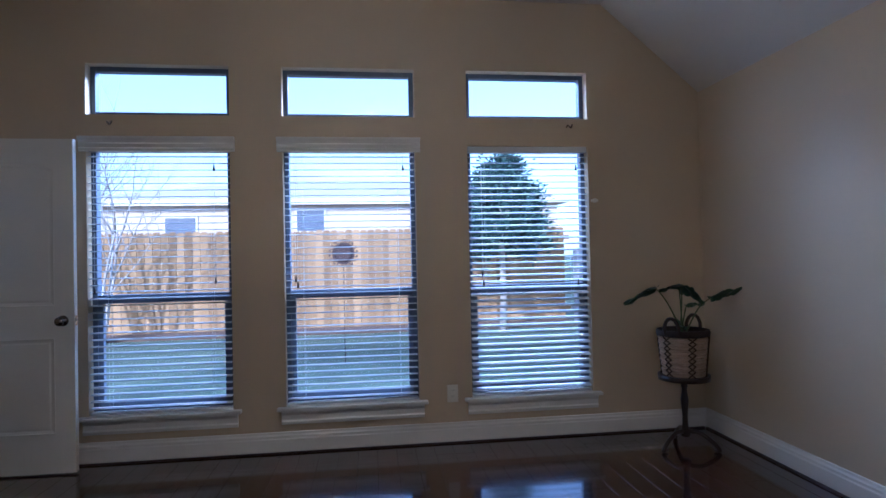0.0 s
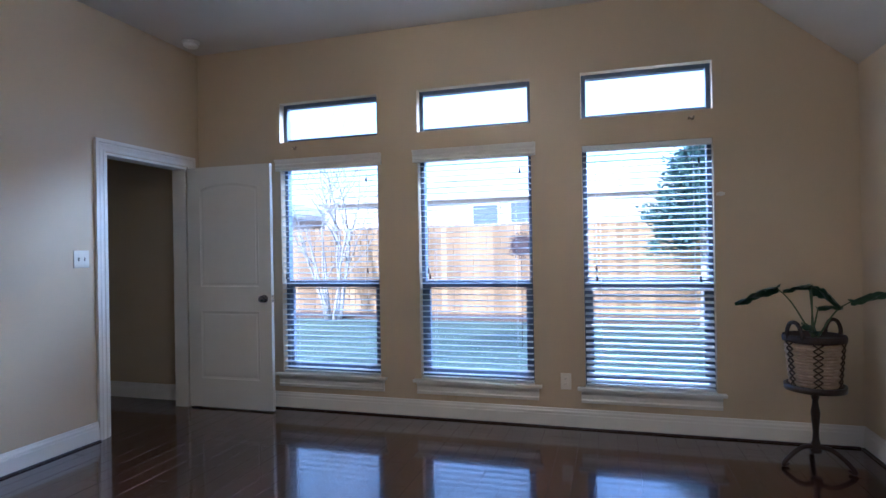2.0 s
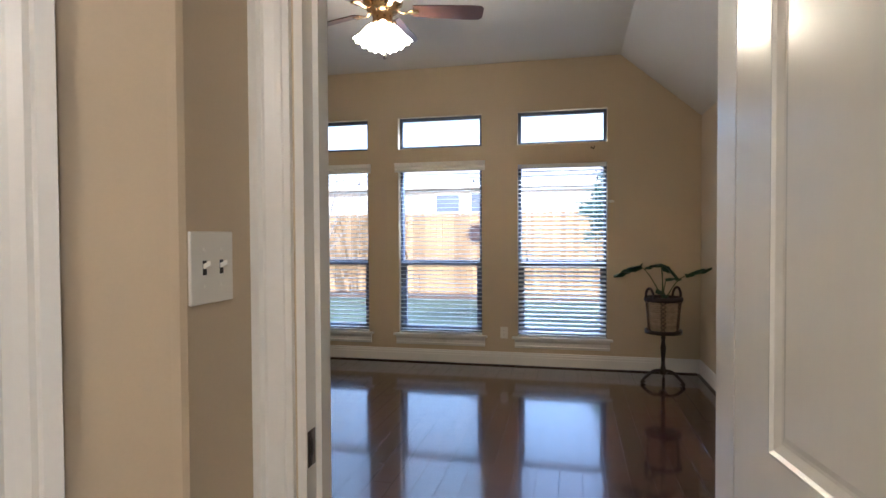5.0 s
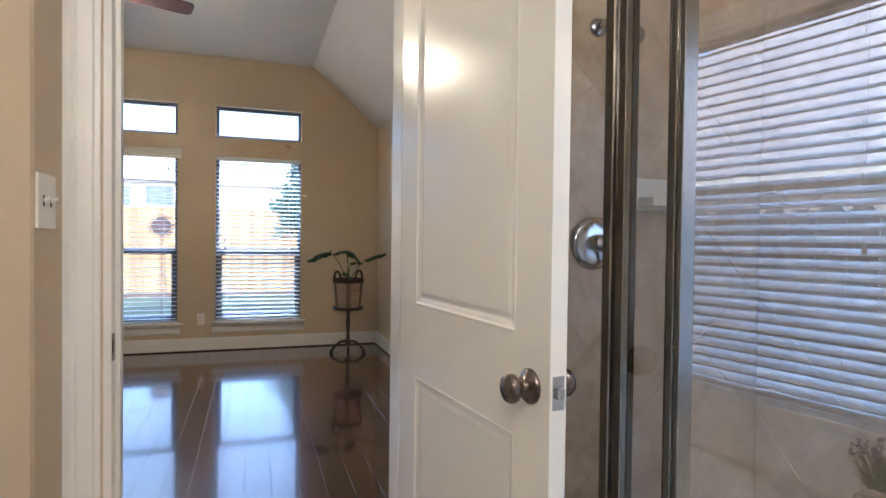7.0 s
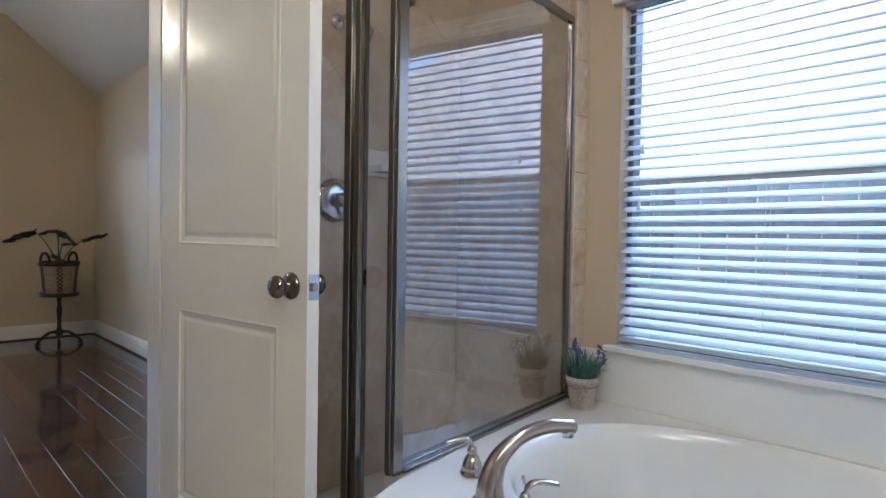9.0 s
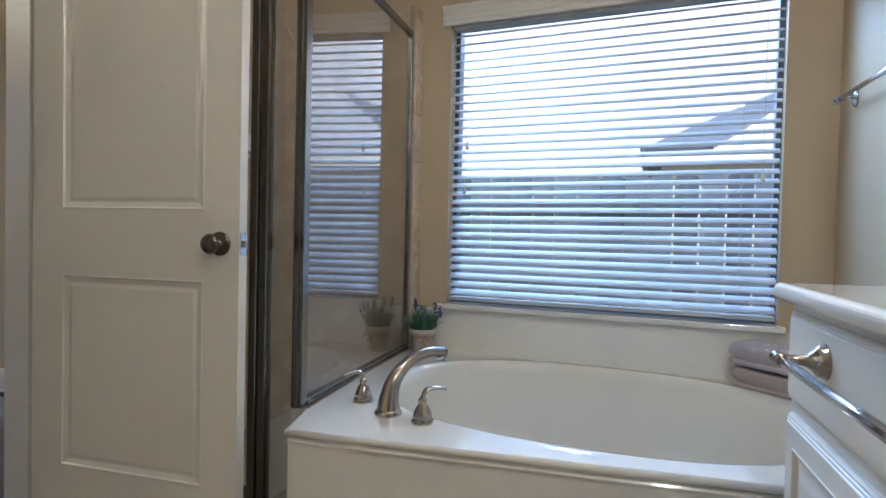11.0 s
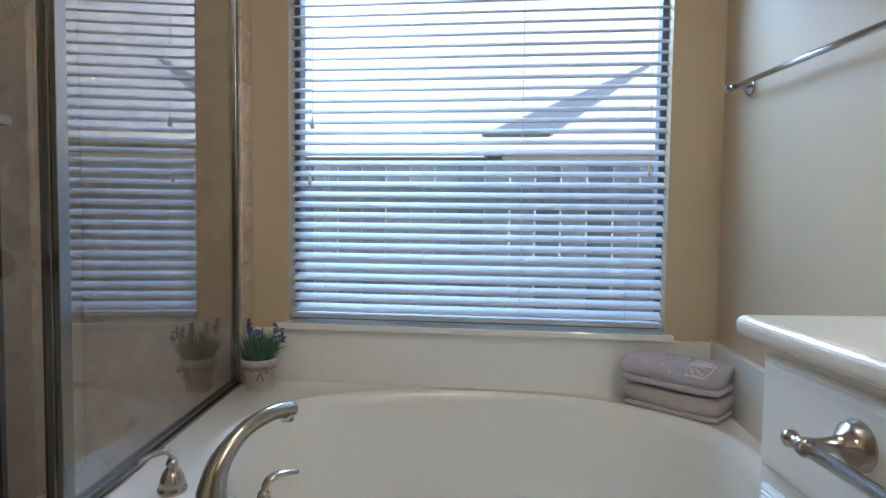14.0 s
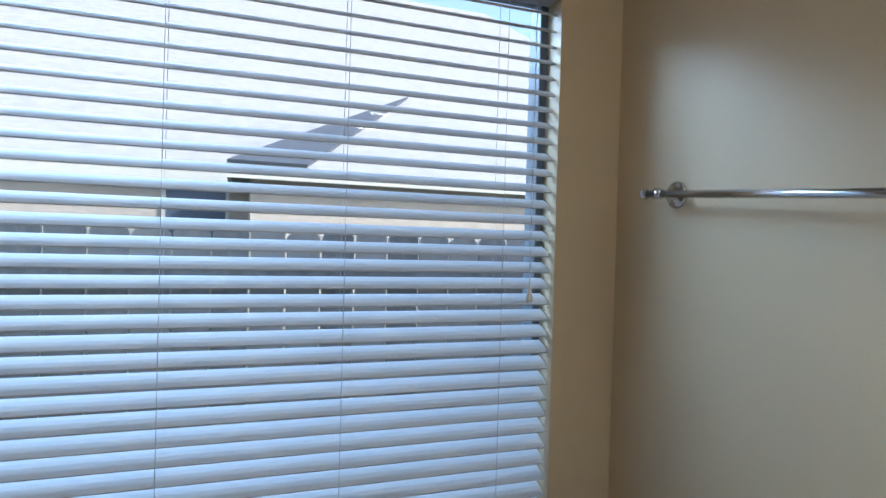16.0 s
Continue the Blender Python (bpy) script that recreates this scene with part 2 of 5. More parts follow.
def lathe(profile, seg=32, bm=None, m=None):
    """Turn a profile of (radius, height) about z."""
    bm = bm or bmesh.new()
    rings = []
    for r, z in profile:
        ring = []
        for i in range(seg):
            a = 2 * math.pi * i / seg
            co = Vector((r * math.cos(a), r * math.sin(a), z))
            ring.append(bm.verts.new(m @ co if m else co))
        rings.append(ring)
    for a, b in zip(rings, rings[1:]):
        for i in range(seg):
            bm.faces.new((a[i], a[(i + 1) % seg], b[(i + 1) % seg], b[i]))
    for ring in (rings[0], rings[-1]):
        bm.faces.new(ring)
    return bm


def tube(points, radii, seg=10, bm=None, flat=1.0):
    """A round bar through points, with a radius at each."""
    bm = bm or bmesh.new()
    pts = [Vector(p) for p in points]
    if not isinstance(radii, (list, tuple)):
        radii = [radii] * len(pts)
    rings = []
    up = None
    for i, p in enumerate(pts):
        t = (pts[min(i + 1, len(pts) - 1)] - pts[max(i - 1, 0)]).normalized()
        if up is None:
            up = Vector((0, 0, 1)) if abs(t.z) < 0.9 else Vector((1, 0, 0))
        s = t.cross(up).normalized()
        up = s.cross(t).normalized()
        rings.append([bm.verts.new(p + radii[i] * (s * math.cos(2 * math.pi * k / seg) + up * flat * math.sin(2 * math.pi * k / seg))) for k in range(seg)])
    for a, b in zip(rings, rings[1:]):
        for k in range(seg):
            bm.faces.new((a[k], a[(k + 1) % seg], b[(k + 1) % seg], b[k]))
    bm.faces.new(rings[0])
    bm.faces.new(rings[-1])
    return bm


def curve_pts(ctrl, n=16):
    """Catmull-Rom through control points."""
    c = [Vector(p) for p in ctrl]
    c = [2 * c[0] - c[1]] + c + [2 * c[-1] - c[-2]]
    out = []
    for i in range(1, len(c) - 2):
        for k in range(n):
            t = k / n
            p0, p1, p2, p3 = c[i - 1:i + 3]
            out.append(0.5 * ((2 * p1) + (p2 - p0) * t + (2 * p0 - 5 * p1 + 4 * p2 - p3) * t * t + (3 * p1 - p0 - 3 * p2 + p3) * t ** 3))
    out.append(c[-2])
    return out


def sweep(profile, path, normal, closed=False, bm=None):
    """A moulding: profile of (a across, b along the normal), swept with mitres along a path in a plane."""
    bm = bm or bmesh.new()
    n = Vector(normal).normalized()
    pts = [Vector(p) for p in path]
    cnt = len(pts)
    rings = []
    for i, p in enumerate(pts):
        ts = []
        if i > 0 or closed:
            ts.append((p - pts[i - 1]).normalized())
        if i < cnt - 1 or closed:
            ts.append((pts[(i + 1) % cnt] - p).normalized())
        ss = [t.cross(n) for t in ts]
        if len(ss) == 2:
            s = (ss[0] + ss[1]) / max(0.2, 1 + ss[0].dot(ss[1]))
        else:
            s = ss[0]
        rings.append([bm.verts.new(p + s * a + n * b) for a, b in profile])
    k = len(profile)
    pairs = list(zip(rings, rings[1:] + rings[:1])) if closed else list(zip(rings, rings[1:]))
    for ra, rb in pairs:
        for j in range(k):
            bm.faces.new((ra[j], ra[(j + 1) % k], rb[(j + 1) % k], rb[j]))
    if not closed:
        bm.faces.new(rings[0])
        bm.faces.new(rings[-1])
    return bm


def prism(poly, axis_o, u, v, w, depth, bm=None):
    """A polygon in the plane (u, v) at axis_o, thickened by depth along w."""
    bm = bm or bmesh.new()
    o, u, v, w = Vector(axis_o), Vector(u), Vector(v), Vector(w)
    a = [bm.verts.new(o + u * p + v * q) for p, q in poly]
    b = [bm.verts.new(o + u * p + v * q + w * depth) for p, q in poly]
    bm.faces.new(a)
    bm.faces.new(b[::-1])
    k = len(poly)
    for i in range(k):
        bm.faces.new((a[i], a[(i + 1) % k], b[(i + 1) % k], b[i]))
    return bm


def structure(name, bm, mat, label):
    return tagged(part(name, bm, mat), label=label, kind="structure", category=name.split("_")[0])


# ---- structure: bedroom ----
XW, XE, YN, YS = -2.36, 2.64, 4.32, -0.33      # bedroom inner faces
ZC, ZS, XR = 3.05, 2.43, 1.91                  # flat ceiling, foot of the slope, fold line
T = 0.13
WIN = [(-1.54, -0.657), (-0.32, 0.562), (0.925, 1.79)]
SILL, HEAD, TR0, TR1 = 0.30, 2.03, 2.225, 2.553
# north wall: piers and bands round the six openings
xs = [XW - 1.6, WIN[0][0], WIN[0][1], WIN[1][0], WIN[1][1], WIN[2][0], WIN[2][1], XE + T]
bm = bmesh.new()
for i in range(0, 8, 2):
    box(bm, xs[i], YN, -0.2, xs[i + 1], YN + T, 3.2)
for x0, x1 in WIN:
    for z0, z1 in ((-0.2, SILL - 0.02), (HEAD, TR0), (TR1, 3.2)):
        box(bm, x0, YN, z0, x1, YN + T, z1)
structure("wall_north", bm, M_WALL, "tan painted bedroom wall with three tall windows and transoms")
bm = boxes((XE, YS - 0.11, -0.2, XE + T, YN, 3.2))
structure("wall_east", bm, M_WALL, "plain tan painted bedroom side wall below the sloped ceiling")
EY0, EY1, EZ = 3.345, 4.165, 2.045             # entry opening
bm = boxes((XW - T, YS, -0.2, XW, EY0, 3.2), (XW - T, EY0, EZ, XW, EY1, 3.2), (XW - T, EY1, -0.2, XW, YN, 3.2))
structure("wall_west", bm, M_WALL, "tan painted bedroom wall with an open doorway")
BX0, BX1, BZ, YB = 0.939, 1.722, 2.045, -0.44  # bathroom doorway
bm = boxes((XW - T, YB, -0.2, BX0, YS, 3.2), (BX0, YB, BZ, BX1, YS, 3.2), (BX1, YB, -0.2, XE - 0.001, YS, 3.2))
structure("wall_south", bm, M_WALL, "tan painted wall between bedroom and bathroom")
bm = boxes((XW - T, YS - 0.1, ZC, XR, YN + T, ZC + 0.1))
prism([(XR, ZC), (XR, ZC + 0.1), (XE + T, ZS - 0.11 + 0.1), (XE + T, ZS - 0.11)], (0, YS - 0.1, 0), (1, 0, 0), (0, 0, 1), (0, 1, 0), YN + T - YS + 0.1, bm)
structure("ceiling_bedroom", bm, M_CEIL, "pale painted ceiling, flat with a sloped side")
# hall behind the entry door
bm = boxes((-4.2, 2.2, -0.2, -4.07, YN, 2.7), (-4.07, 2.07, -0.2, XW - T, 2.2, 2.7))
structure("wall_hall", bm, M_WALL, "tan painted hall wall in shadow")
structure("ceiling_hall", boxes((-4.2, 2.07, 2.6, XW - T, YN, 2.7)), M_CEIL, "pale hall ceiling")

# ---- structure: bathroom ----
WX, WY = 3.12, -2.83
BW = (-2.652, -1.255, 0.640, 1.990)              # bathroom window: y0, y1, z0, z1
bm = boxes((WX, WY - T, -0.2, WX + T, BW[0], 2.7), (WX, BW[1], -0.2, WX + T, YB, 2.7),
           (WX, BW[0], -0.2, WX + T, BW[1], BW[2] - 0.02), (WX, BW[0], BW[3], WX + T, BW[1], 2.7))
structure("wall_bath_east", bm, M_WALL, "tan painted bathroom wall with a wide blind-covered window")
bm = boxes((-1.6, WY - T, -0.2, WX, WY, 2.7))
structure("wall_bath_south", bm, M_WALL, "plain tan painted bathroom wall with a towel bar")
# unseen wall, added only to cast shade on the side fence
structure("wall_house_south", boxes((WX, -8.0, -0.2, WX + T, WY - T - 0.002, 2.7)), M_SUNWALL, "unseen brick-coloured wall added to keep the sun off the side fence")
bm = boxes((XE, YB, -0.2, WX + T, YS, 2.7))
structure("wall_bath_north", bm, M_WALL, "tan painted wall behind the shower tiles")
bm = boxes((-1.73, WY - T, -0.2, -1.6, -1.5, 2.7))
structure("wall_bath_west", bm, M_WALL, "plain tan bathroom wall")
# return with the switch plate, then a wall at forty-five degrees with a closet door in it
S2 = math.sqrt(0.5)
C0 = Vector((0.855, -0.66, 0))
DU = Vector((-S2, -S2, 0))
DN = Vector((S2, -S2, 0))
bm = boxes((0.725, -0.66 + 0.05, -0.2, 0.855, YB, 2.7))
prism([(0.855, -0.61), (0.855, -0.645), (0.85, -0.656), (0.84, -0.665), (0.70, -0.805), (0.61, -0.71), (0.725, -0.61)], (0, 0, -0.2), (1, 0, 0), (0, 1, 0), (0, 0, 1), 2.9, bm)
D0, D1 = 0.245, 0.975                            # closet opening along the diagonal


def diag(u0, u1, z0, z1, back, front, bm=None):
    return prism([(u0, z0), (u1, z0), (u1, z1), (u0, z1)], C0 - DN * back, DU, (0, 0, 1), DN, back + front, bm)


diag(0.18, D0, -0.2, 2.7, 0.12, 0.0, bm)
diag(D0, D1, 2.045, 2.7, 0.12, 0.0, bm)
diag(D1, 1.30, -0.2, 2.7, 0.12, 0.0, bm)
box(bm, -1.6, -1.579, -0.2, -0.05, -1.46, 2.7)
structure("wall_bath_return", bm, M_WALL, "tan painted wall with a rounded outside corner and an angled face")
structure("ceiling_bath", boxes((-1.73, WY - T, 2.6, WX + T, YB, 2.7)), M_CEIL, "pale bathroom ceiling")

# ---- trim ----
BASE = [(0, 0), (0.016, 0), (0.016, 0.09), (0.013, 0.098), (0.013, 0.112), (0.008, 0.122), (0.006, 0.135), (0, 0.138)]


def baseboard(path, label="white moulded baseboard"):
    """The path runs with the room on its right-hand side."""
    bm = sweep(BASE, [(x, y, 0.0) for x, y in path], (0, 0, 1))
    return tagged(part("baseboard", bm, M_TRIM), label=label, kind="structure", category="baseboard")


CAS = [(0, 0), (0, 0.012), (-0.012, 0.014), (-0.018, 0.010), (-0.030, 0.012), (-0.048, 0.017), (-0.056, 0.014), (-0.062, 0.021), (-0.085, 0.021), (-0.085, 0)]


def casing(path, normal, label="white moulded door casing"):
    """The path goes round the opening; the moulding lies outside it."""
    bm = sweep(CAS, path, normal)
    return tagged(part("trim", bm, M_TRIM), label=label, kind="structure", category="trim")


baseboard([(XW, YS), (XW, EY0 - 0.09)])
baseboard([(XW, EY1 + 0.09), (XW, YN), (XE, YN), (XE, YS)], "white moulded baseboard under the windows and along the side wall")
baseboard([(-4.07, YN), (XW - T, YN)], "white moulded hall baseboard in shadow")
baseboard([(XE, YS), (BX1 + 0.1, YS)])
for q in ((XW + 0.0165, YS + 0.02, 0, XW + 0.034, EY0 - 0.09, 0.012), (XW + 0.034, YN - 0.034, 0, XE - 0.034, YN - 0.0165, 0.012), (XE - 0.034, YS + 0.02, 0, XE - 0.0165, YN - 0.034, 0.012)):
    tagged(part("shoe_moulding", boxes(q, bevel=0.004), M_STAND), label="dark stained shoe moulding along the floor", kind="structure", category="trim")
# entry doorway
casing([(XW, EY0 - 0.005, 0), (XW, EY0 - 0.005, EZ + 0.005), (XW, EY1 + 0.005, EZ + 0.005), (XW, EY1 + 0.005, 0)], (1, 0, 0))
bm = boxes((XW - T, EY0, 0, XW + 0.002, EY0 + 0.018, EZ), (XW - T, EY1 - 0.018, 0, XW + 0.002, EY1, EZ), (XW - T, EY0 + 0.018, EZ - 0.018, XW + 0.002, EY1 - 0.018, EZ),
           (XW - 0.08, EY0 + 0.018, 0, XW - 0.045, EY0 + 0.03, EZ - 0.018))
tagged(part("door_jamb", bm, M_TRIM), label="white painted door jamb with stop", kind="structure", category="door jamb")
# bathroom doorway, both sides
casing([(BX0 - 0.005, YB, 0), (BX0 - 0.005, YB, BZ + 0.005), (BX1 + 0.005, YB, BZ + 0.005), (BX1 + 0.005, YB, 0)], (0, -1, 0))
casing([(BX1 + 0.005, YS, 0), (BX1 + 0.005, YS, BZ + 0.005), (BX0 - 0.005, YS, BZ + 0.005), (BX0 - 0.005, YS, 0)], (0, 1, 0))
bm = boxes((BX0, YB - 0.002, 0, BX0 + 0.018, YS + 0.002, BZ), (BX1 - 0.018, YB - 0.002, 0, BX1, YS + 0.002, BZ), (BX0 + 0.018, YB - 0.002, BZ - 0.018, BX1 - 0.018, YS + 0.002, BZ),
           (BX0 + 0.018, YB + 0.04, 0, BX0 + 0.03, YB + 0.075, BZ - 0.018))
jamb = tagged(part("door_jamb", bm, M_TRIM), label="white painted bathroom door jamb with a strike plate", kind="structure", category="door jamb")
part("strike_plate", boxes((BX0 + 0.018, YB + 0.002, 0.875, BX0 + 0.0195, YB + 0.034, 0.945), (BX0 + 0.0195, YB + 0.006, 0.895, BX0 + 0.021, YB + 0.024, 0.925), bevel=0.0006), M_DKNOB, jamb, "dark metal strike plate")
# closet doorway on the angled wall
Z = Vector((0, 0, 1))
P0, P1 = C0 + DU * (D0 - 0.005), C0 + DU * (D1 + 0.005)
casing([P1, P1 + Z * 2.05, P0 + Z * 2.05, P0], DN)
bm = diag(D0, D0 + 0.018, 0, 2.045, 0.12, 0.002)
diag(D1 - 0.018, D1, 0, 2.045, 0.12, 0.002, bm)
diag(D0 + 0.018, D1 - 0.018, 2.027, 2.045, 0.12, 0.002, bm)
jamb2 = tagged(part("door_jamb", bm, M_TRIM), label="white painted closet door jamb", kind="structure", category="door jamb")
part("strike_plate", diag(D0 + 0.012, D0 + 0.0195, 0.875, 0.945, 0.0, 0.0045), M_DKNOB, jamb2, "dark metal strike plate")


# ---- doors ----
def door_leaf(name, w, h, label, m, knob_u):
    """A leaf in its own axes: u along x from the hinge, thickness along -y to y, panels on both faces; arched upper panel."""
    th = 0.035
    root = empty(name, m, label=label, category="door", kind="structure")
    st = 0.112
    zb, zm0, zm1, zt = 0.235, 0.812, 1.005, h - 0.14
    bm = boxes((0, -th / 2 + 0.007, 0.0, w, th / 2 - 0.007, h))
    u0, u1 = st, w - st

    def arch(rise, a0, a1, zz, n=12):
        return [(a0 + (a1 - a0) * i / n, zz - rise * (2 * i / n - 1) ** 2) for i in range(n + 1)]

    for side in (-1, 1):
        y = side * (th / 2 - 0.007)
        wv = (0, side, 0)
        d = 0.007
        for poly in ([(0, 0), (u0, 0), (u0, h), (0, h)], [(u1, 0), (w, 0), (w, h), (u1, h)], [(u0, 0), (u1, 0), (u1, zb), (u0, zb)],
                     [(u0, zm0), (u1, zm0), (u1, zm1), (u0, zm1)], arch(0.045, u0, u1, zt) + [(u1, h), (u0, h)]):
            prism(poly, (0, y, 0), (1, 0, 0), (0, 0, 1), wv, d, bm)
    leaf = part("leaf", bm, M_DOOR, root)
    for side in (-1, 1):
        y = side * (th / 2 - 0.007)
        nn = (0, side, 0)
        for loop in ([(u0, zb), (u1, zb), (u1, zm0), (u0, zm0)], [(u0, zm1), (u1, zm1)] + arch(0.045, u0, u1, zt)[::-1]):
            if side == -1:
                lp = loop
            else:
                lp = loop[::-1]
            path = [(a, y, b) for a, b in lp]
            bm = sweep([(0, 0), (0, 0.0075), (-0.005, 0.0085), (-0.009, 0.004), (-0.016, 0.002), (-0.022, 0.0)], path, nn, closed=True)
            part("panel_moulding", bm, M_DOOR, root)
            cx = sum(a for a, b in loop) / len(loop)
            z0, z1 = min(b for a, b in loop), max(b for a, b in loop)
            cz = (z0 + z1) / 2

            def inset(pts, e):
                return [(cx + (a - cx) * (1 - e / ((u1 - u0) / 2)), cz + (b - cz) * (1 - e / ((z1 - z0) / 2))) for a, b in pts]
            bm = bmesh.new()
            lo = [bm.verts.new((a, y, b)) for a, b in inset(loop, 0.027)]
            hi = [bm.verts.new((a, y + side * 0.0022, b)) for a, b in inset(loop, 0.036)]
            k = len(lo)
            for i in range(k):
                bm.faces.new((lo[i], lo[(i + 1) % k], hi[(i + 1) % k], hi[i]))
            bm.faces.new(hi)
            part("raised_panel", bm, M_DOOR, root)
    for side in (-1, 1):
        knob_m = pose(knob_u, side * th / 2, 0.915, -90 * side if side == 1 else 90)
        prof = [(0.033, 0), (0.033, 0.004), (0.028, 0.009), (0.014, 0.012), (0.011, 0.022), (0.012, 0.026), (0.020, 0.030), (0.0265, 0.037), (0.0275, 0.044), (0.023, 0.052), (0.012, 0.057), (0.001, 0.058)]
        kb = part("door_knob", lathe(prof, 28, m=knob_m), M_DKNOB, root, "round dark pewter door knob", True)
    edge = w + 0.0005
    part("latch_plate", boxes((w - 0.001, -0.0125, 0.885, edge + 0.001, 0.0125, 0.945)), M_CHROME, root, "bright steel latch plate")
    part("latch_bolt", boxes((w, -0.006, 0.905, w + 0.010, 0.008, 0.925), bevel=0.002), M_NICKEL, root)
    for hz in (0.2, 1.0, 1.82):
        part("hinge", lathe([(0.006, hz - 0.045), (0.006, hz + 0.045)], 12, m=pose(-0.004, th / 2 + 0.004, 0)), M_DKNOB, root)
    return root


ang_b = -90 + 7.0
door_leaf("door_1", 0.722, 2.02, "white two-panel bathroom door standing open with pewter knobs",
          pose(1.716, -0.468, 0.012, 0, 0, ang_b), 0.722 - 0.060)
door_leaf("door_2", 0.80, 2.02, "white arched two-panel bedroom door standing open before the window wall",
          pose(XW + 0.022, 4.172, 0.012, 0, 0, 0.0), 0.80 - 0.066)
door_leaf("door_3", D1 - D0 - 0.042, 2.015, "white closed closet door in the angled wall",
          Matrix.Translation(C0 + DU * (D1 - 0.021) - DN * 0.020 + Z * 0.012) @ pose(0, 0, 0, 0, 0, 45), D1 - D0 - 0.042 - 0.055)


# ---- bedroom windows ----
def pane_window(name, x0, x1, z0, z1, label, mid=None, place=None, yin=0.095, f=0.032, metal=None):
    """Aluminium window in an opening, local axes: x along the wall, y outwards."""
    root = empty(name, place, label=label, category="window", kind="structure")
    metal = metal or M_ALU
    y0, y1 = yin - 0.03, yin + 0.03
    bm = boxes((x0, y0, z0, x0 + f, y1, z1), (x1 - f, y0, z0, x1, y1, z1), (x0 + f, y0, z0, x1 - f, y1, z0 + f), (x0 + f, y0, z1 - f, x1 - f, y1, z1), bevel=0.003)
    part("window_frame", bm, metal, root, "dark aluminium window frame")
    spans = [(z0 + f, z1 - f)]
    if mid:
        part("meeting_rail", boxes((x0 + f, y0 + 0.004, mid - 0.028, x1 - f, y1 - 0.004, mid + 0.028), bevel=0.003), M_ALU, root)
        bm = boxes((x0 + f, y0 + 0.006, z0 + f, x0 + f + 0.03, y1 - 0.02, mid - 0.028), (x1 - f - 0.03, y0 + 0.006, z0 + f, x1 - f, y1 - 0.02, mid - 0.028), (x0 + f + 0.03, y0 + 0.006, z0 + f, x1 - f - 0.03, y1 - 0.02, z0 + f + 0.035))
        part("lower_sash", bm, M_ALU, root)
        spans = [(z0 + f, mid - 0.028), (mid + 0.028, z1 - f)]
    for a, b in spans:
        sheet("pane", (x0 + f, yin + 0.008, a, x1 - f, yin + 0.012, b), M_PANE, root, "clear window glass", (0, -1, 0))
    return root


def blind(name, x0, x1, z0, z1, tilt, label, place=None, valance=True, val_z=0.06, val_drop=0.045, pitch=0.0435, yc=0.03, tassels=((0.06, 1.12), (0.085, 1.04)), wand=None, slat_mat=None):
    """A horizontal blind, local axes as for the windows; tilt in degrees lowers the room-side edge."""
    root = empty(name, place, label=label, category="window blind")
    slat_mat = slat_mat or M_SLAT
    if valance:
        k = val_z / 0.06
        prof = [(0, 0), (0.0, 0.020), (0.010 * k, 0.024), (0.016 * k, 0.016), (0.030 * k, 0.026), (0.036 * k, 0.018), (0.046 * k, 0.026), (0.052 * k, 0.036), (val_z, 0.042), (val_z, 0.0)]
        bm = bmesh.new()
        prism([(-b - 0.006, a) for a, b in prof], (x0 - 0.034, 0, z1 - val_drop), (0, 1, 0), (0, 0, 1), (1, 0, 0), x1 - x0 + 0.068, bm)
        part("valance", bm, M_TRIM, root, "white moulded valance")
    part("headrail", boxes((x0 + 0.006, 0.006, z1 - 0.042, x1 - 0.006, 0.055, z1 - 0.002), bevel=0.002), slat_mat, root)
    n = round((z1 - z0 - 0.075) / pitch)
    pitch = (z1 - z0 - 0.073) / n
    me = None
    c, s = math.cos(radians(tilt)), math.sin(radians(tilt))
    for i in range(n):
        z = z1 - 0.05 - pitch * (i + 0.5)
        if me is None:
            bm = bmesh.new()
            top = [(-0.025, 0.0), (-0.0125, 0.0022), (0, 0.003), (0.0125, 0.0022), (0.025, 0.0)]
            poly = top + [(a, b - 0.003) for a, b in top[::-1]]
            prism(poly, (x0 + 0.008, 0, 0), (0, 1, 0), (0, 0, 1), (1, 0, 0), x1 - x0 - 0.016, bm)
            me = part("slat", bm, slat_mat, root)
            ob = me
        else:
            ob = new("slat", me.data)
            ob.parent = root
        wob = random.uniform(-0.9, 0.9)
        ob.matrix_basis = pose(0, yc, z, tilt + wob, 0, random.uniform(-0.03, 0.03))
    zlow = z1 - 0.05 - pitch * n
    part("bottom_rail", boxes((x0 + 0.008, yc - 0.026, zlow - 0.020, x1 - 0.008, yc + 0.026, zlow - 0.004), bevel=0.003), slat_mat, root)
    w = x1 - x0
    for f in ((0.14, 0.86) if w < 1.0 else (0.10, 0.37, 0.63, 0.90)):
        for dy in (-0.0262, 0.0262):
            part("ladder_cord", tube([(x0 + w * f, yc + dy, zlow - 0.01), (x0 + w * f, yc + dy, z1 - 0.04)], 0.0007, 4), slat_mat, root)
    for dx, zt in tassels:
        xx = x0 + dx if dx > 0 else x1 + dx
        part("pull_cord", tube([(xx, 0.0, z1 - 0.04), (xx, -0.002, zt)], 0.0011, 5), slat_mat, root)
        part("tassel", lathe([(0.001, zt + 0.002), (0.004, zt - 0.004), (0.005, zt - 0.016), (0.0085, zt - 0.034), (0.007, zt - 0.040), (0.001, zt - 0.042)], 12, m=pose(xx, -0.002, 0)), M_TRIM if wand else M_STAND, root, "small cord pull", True)
    return root


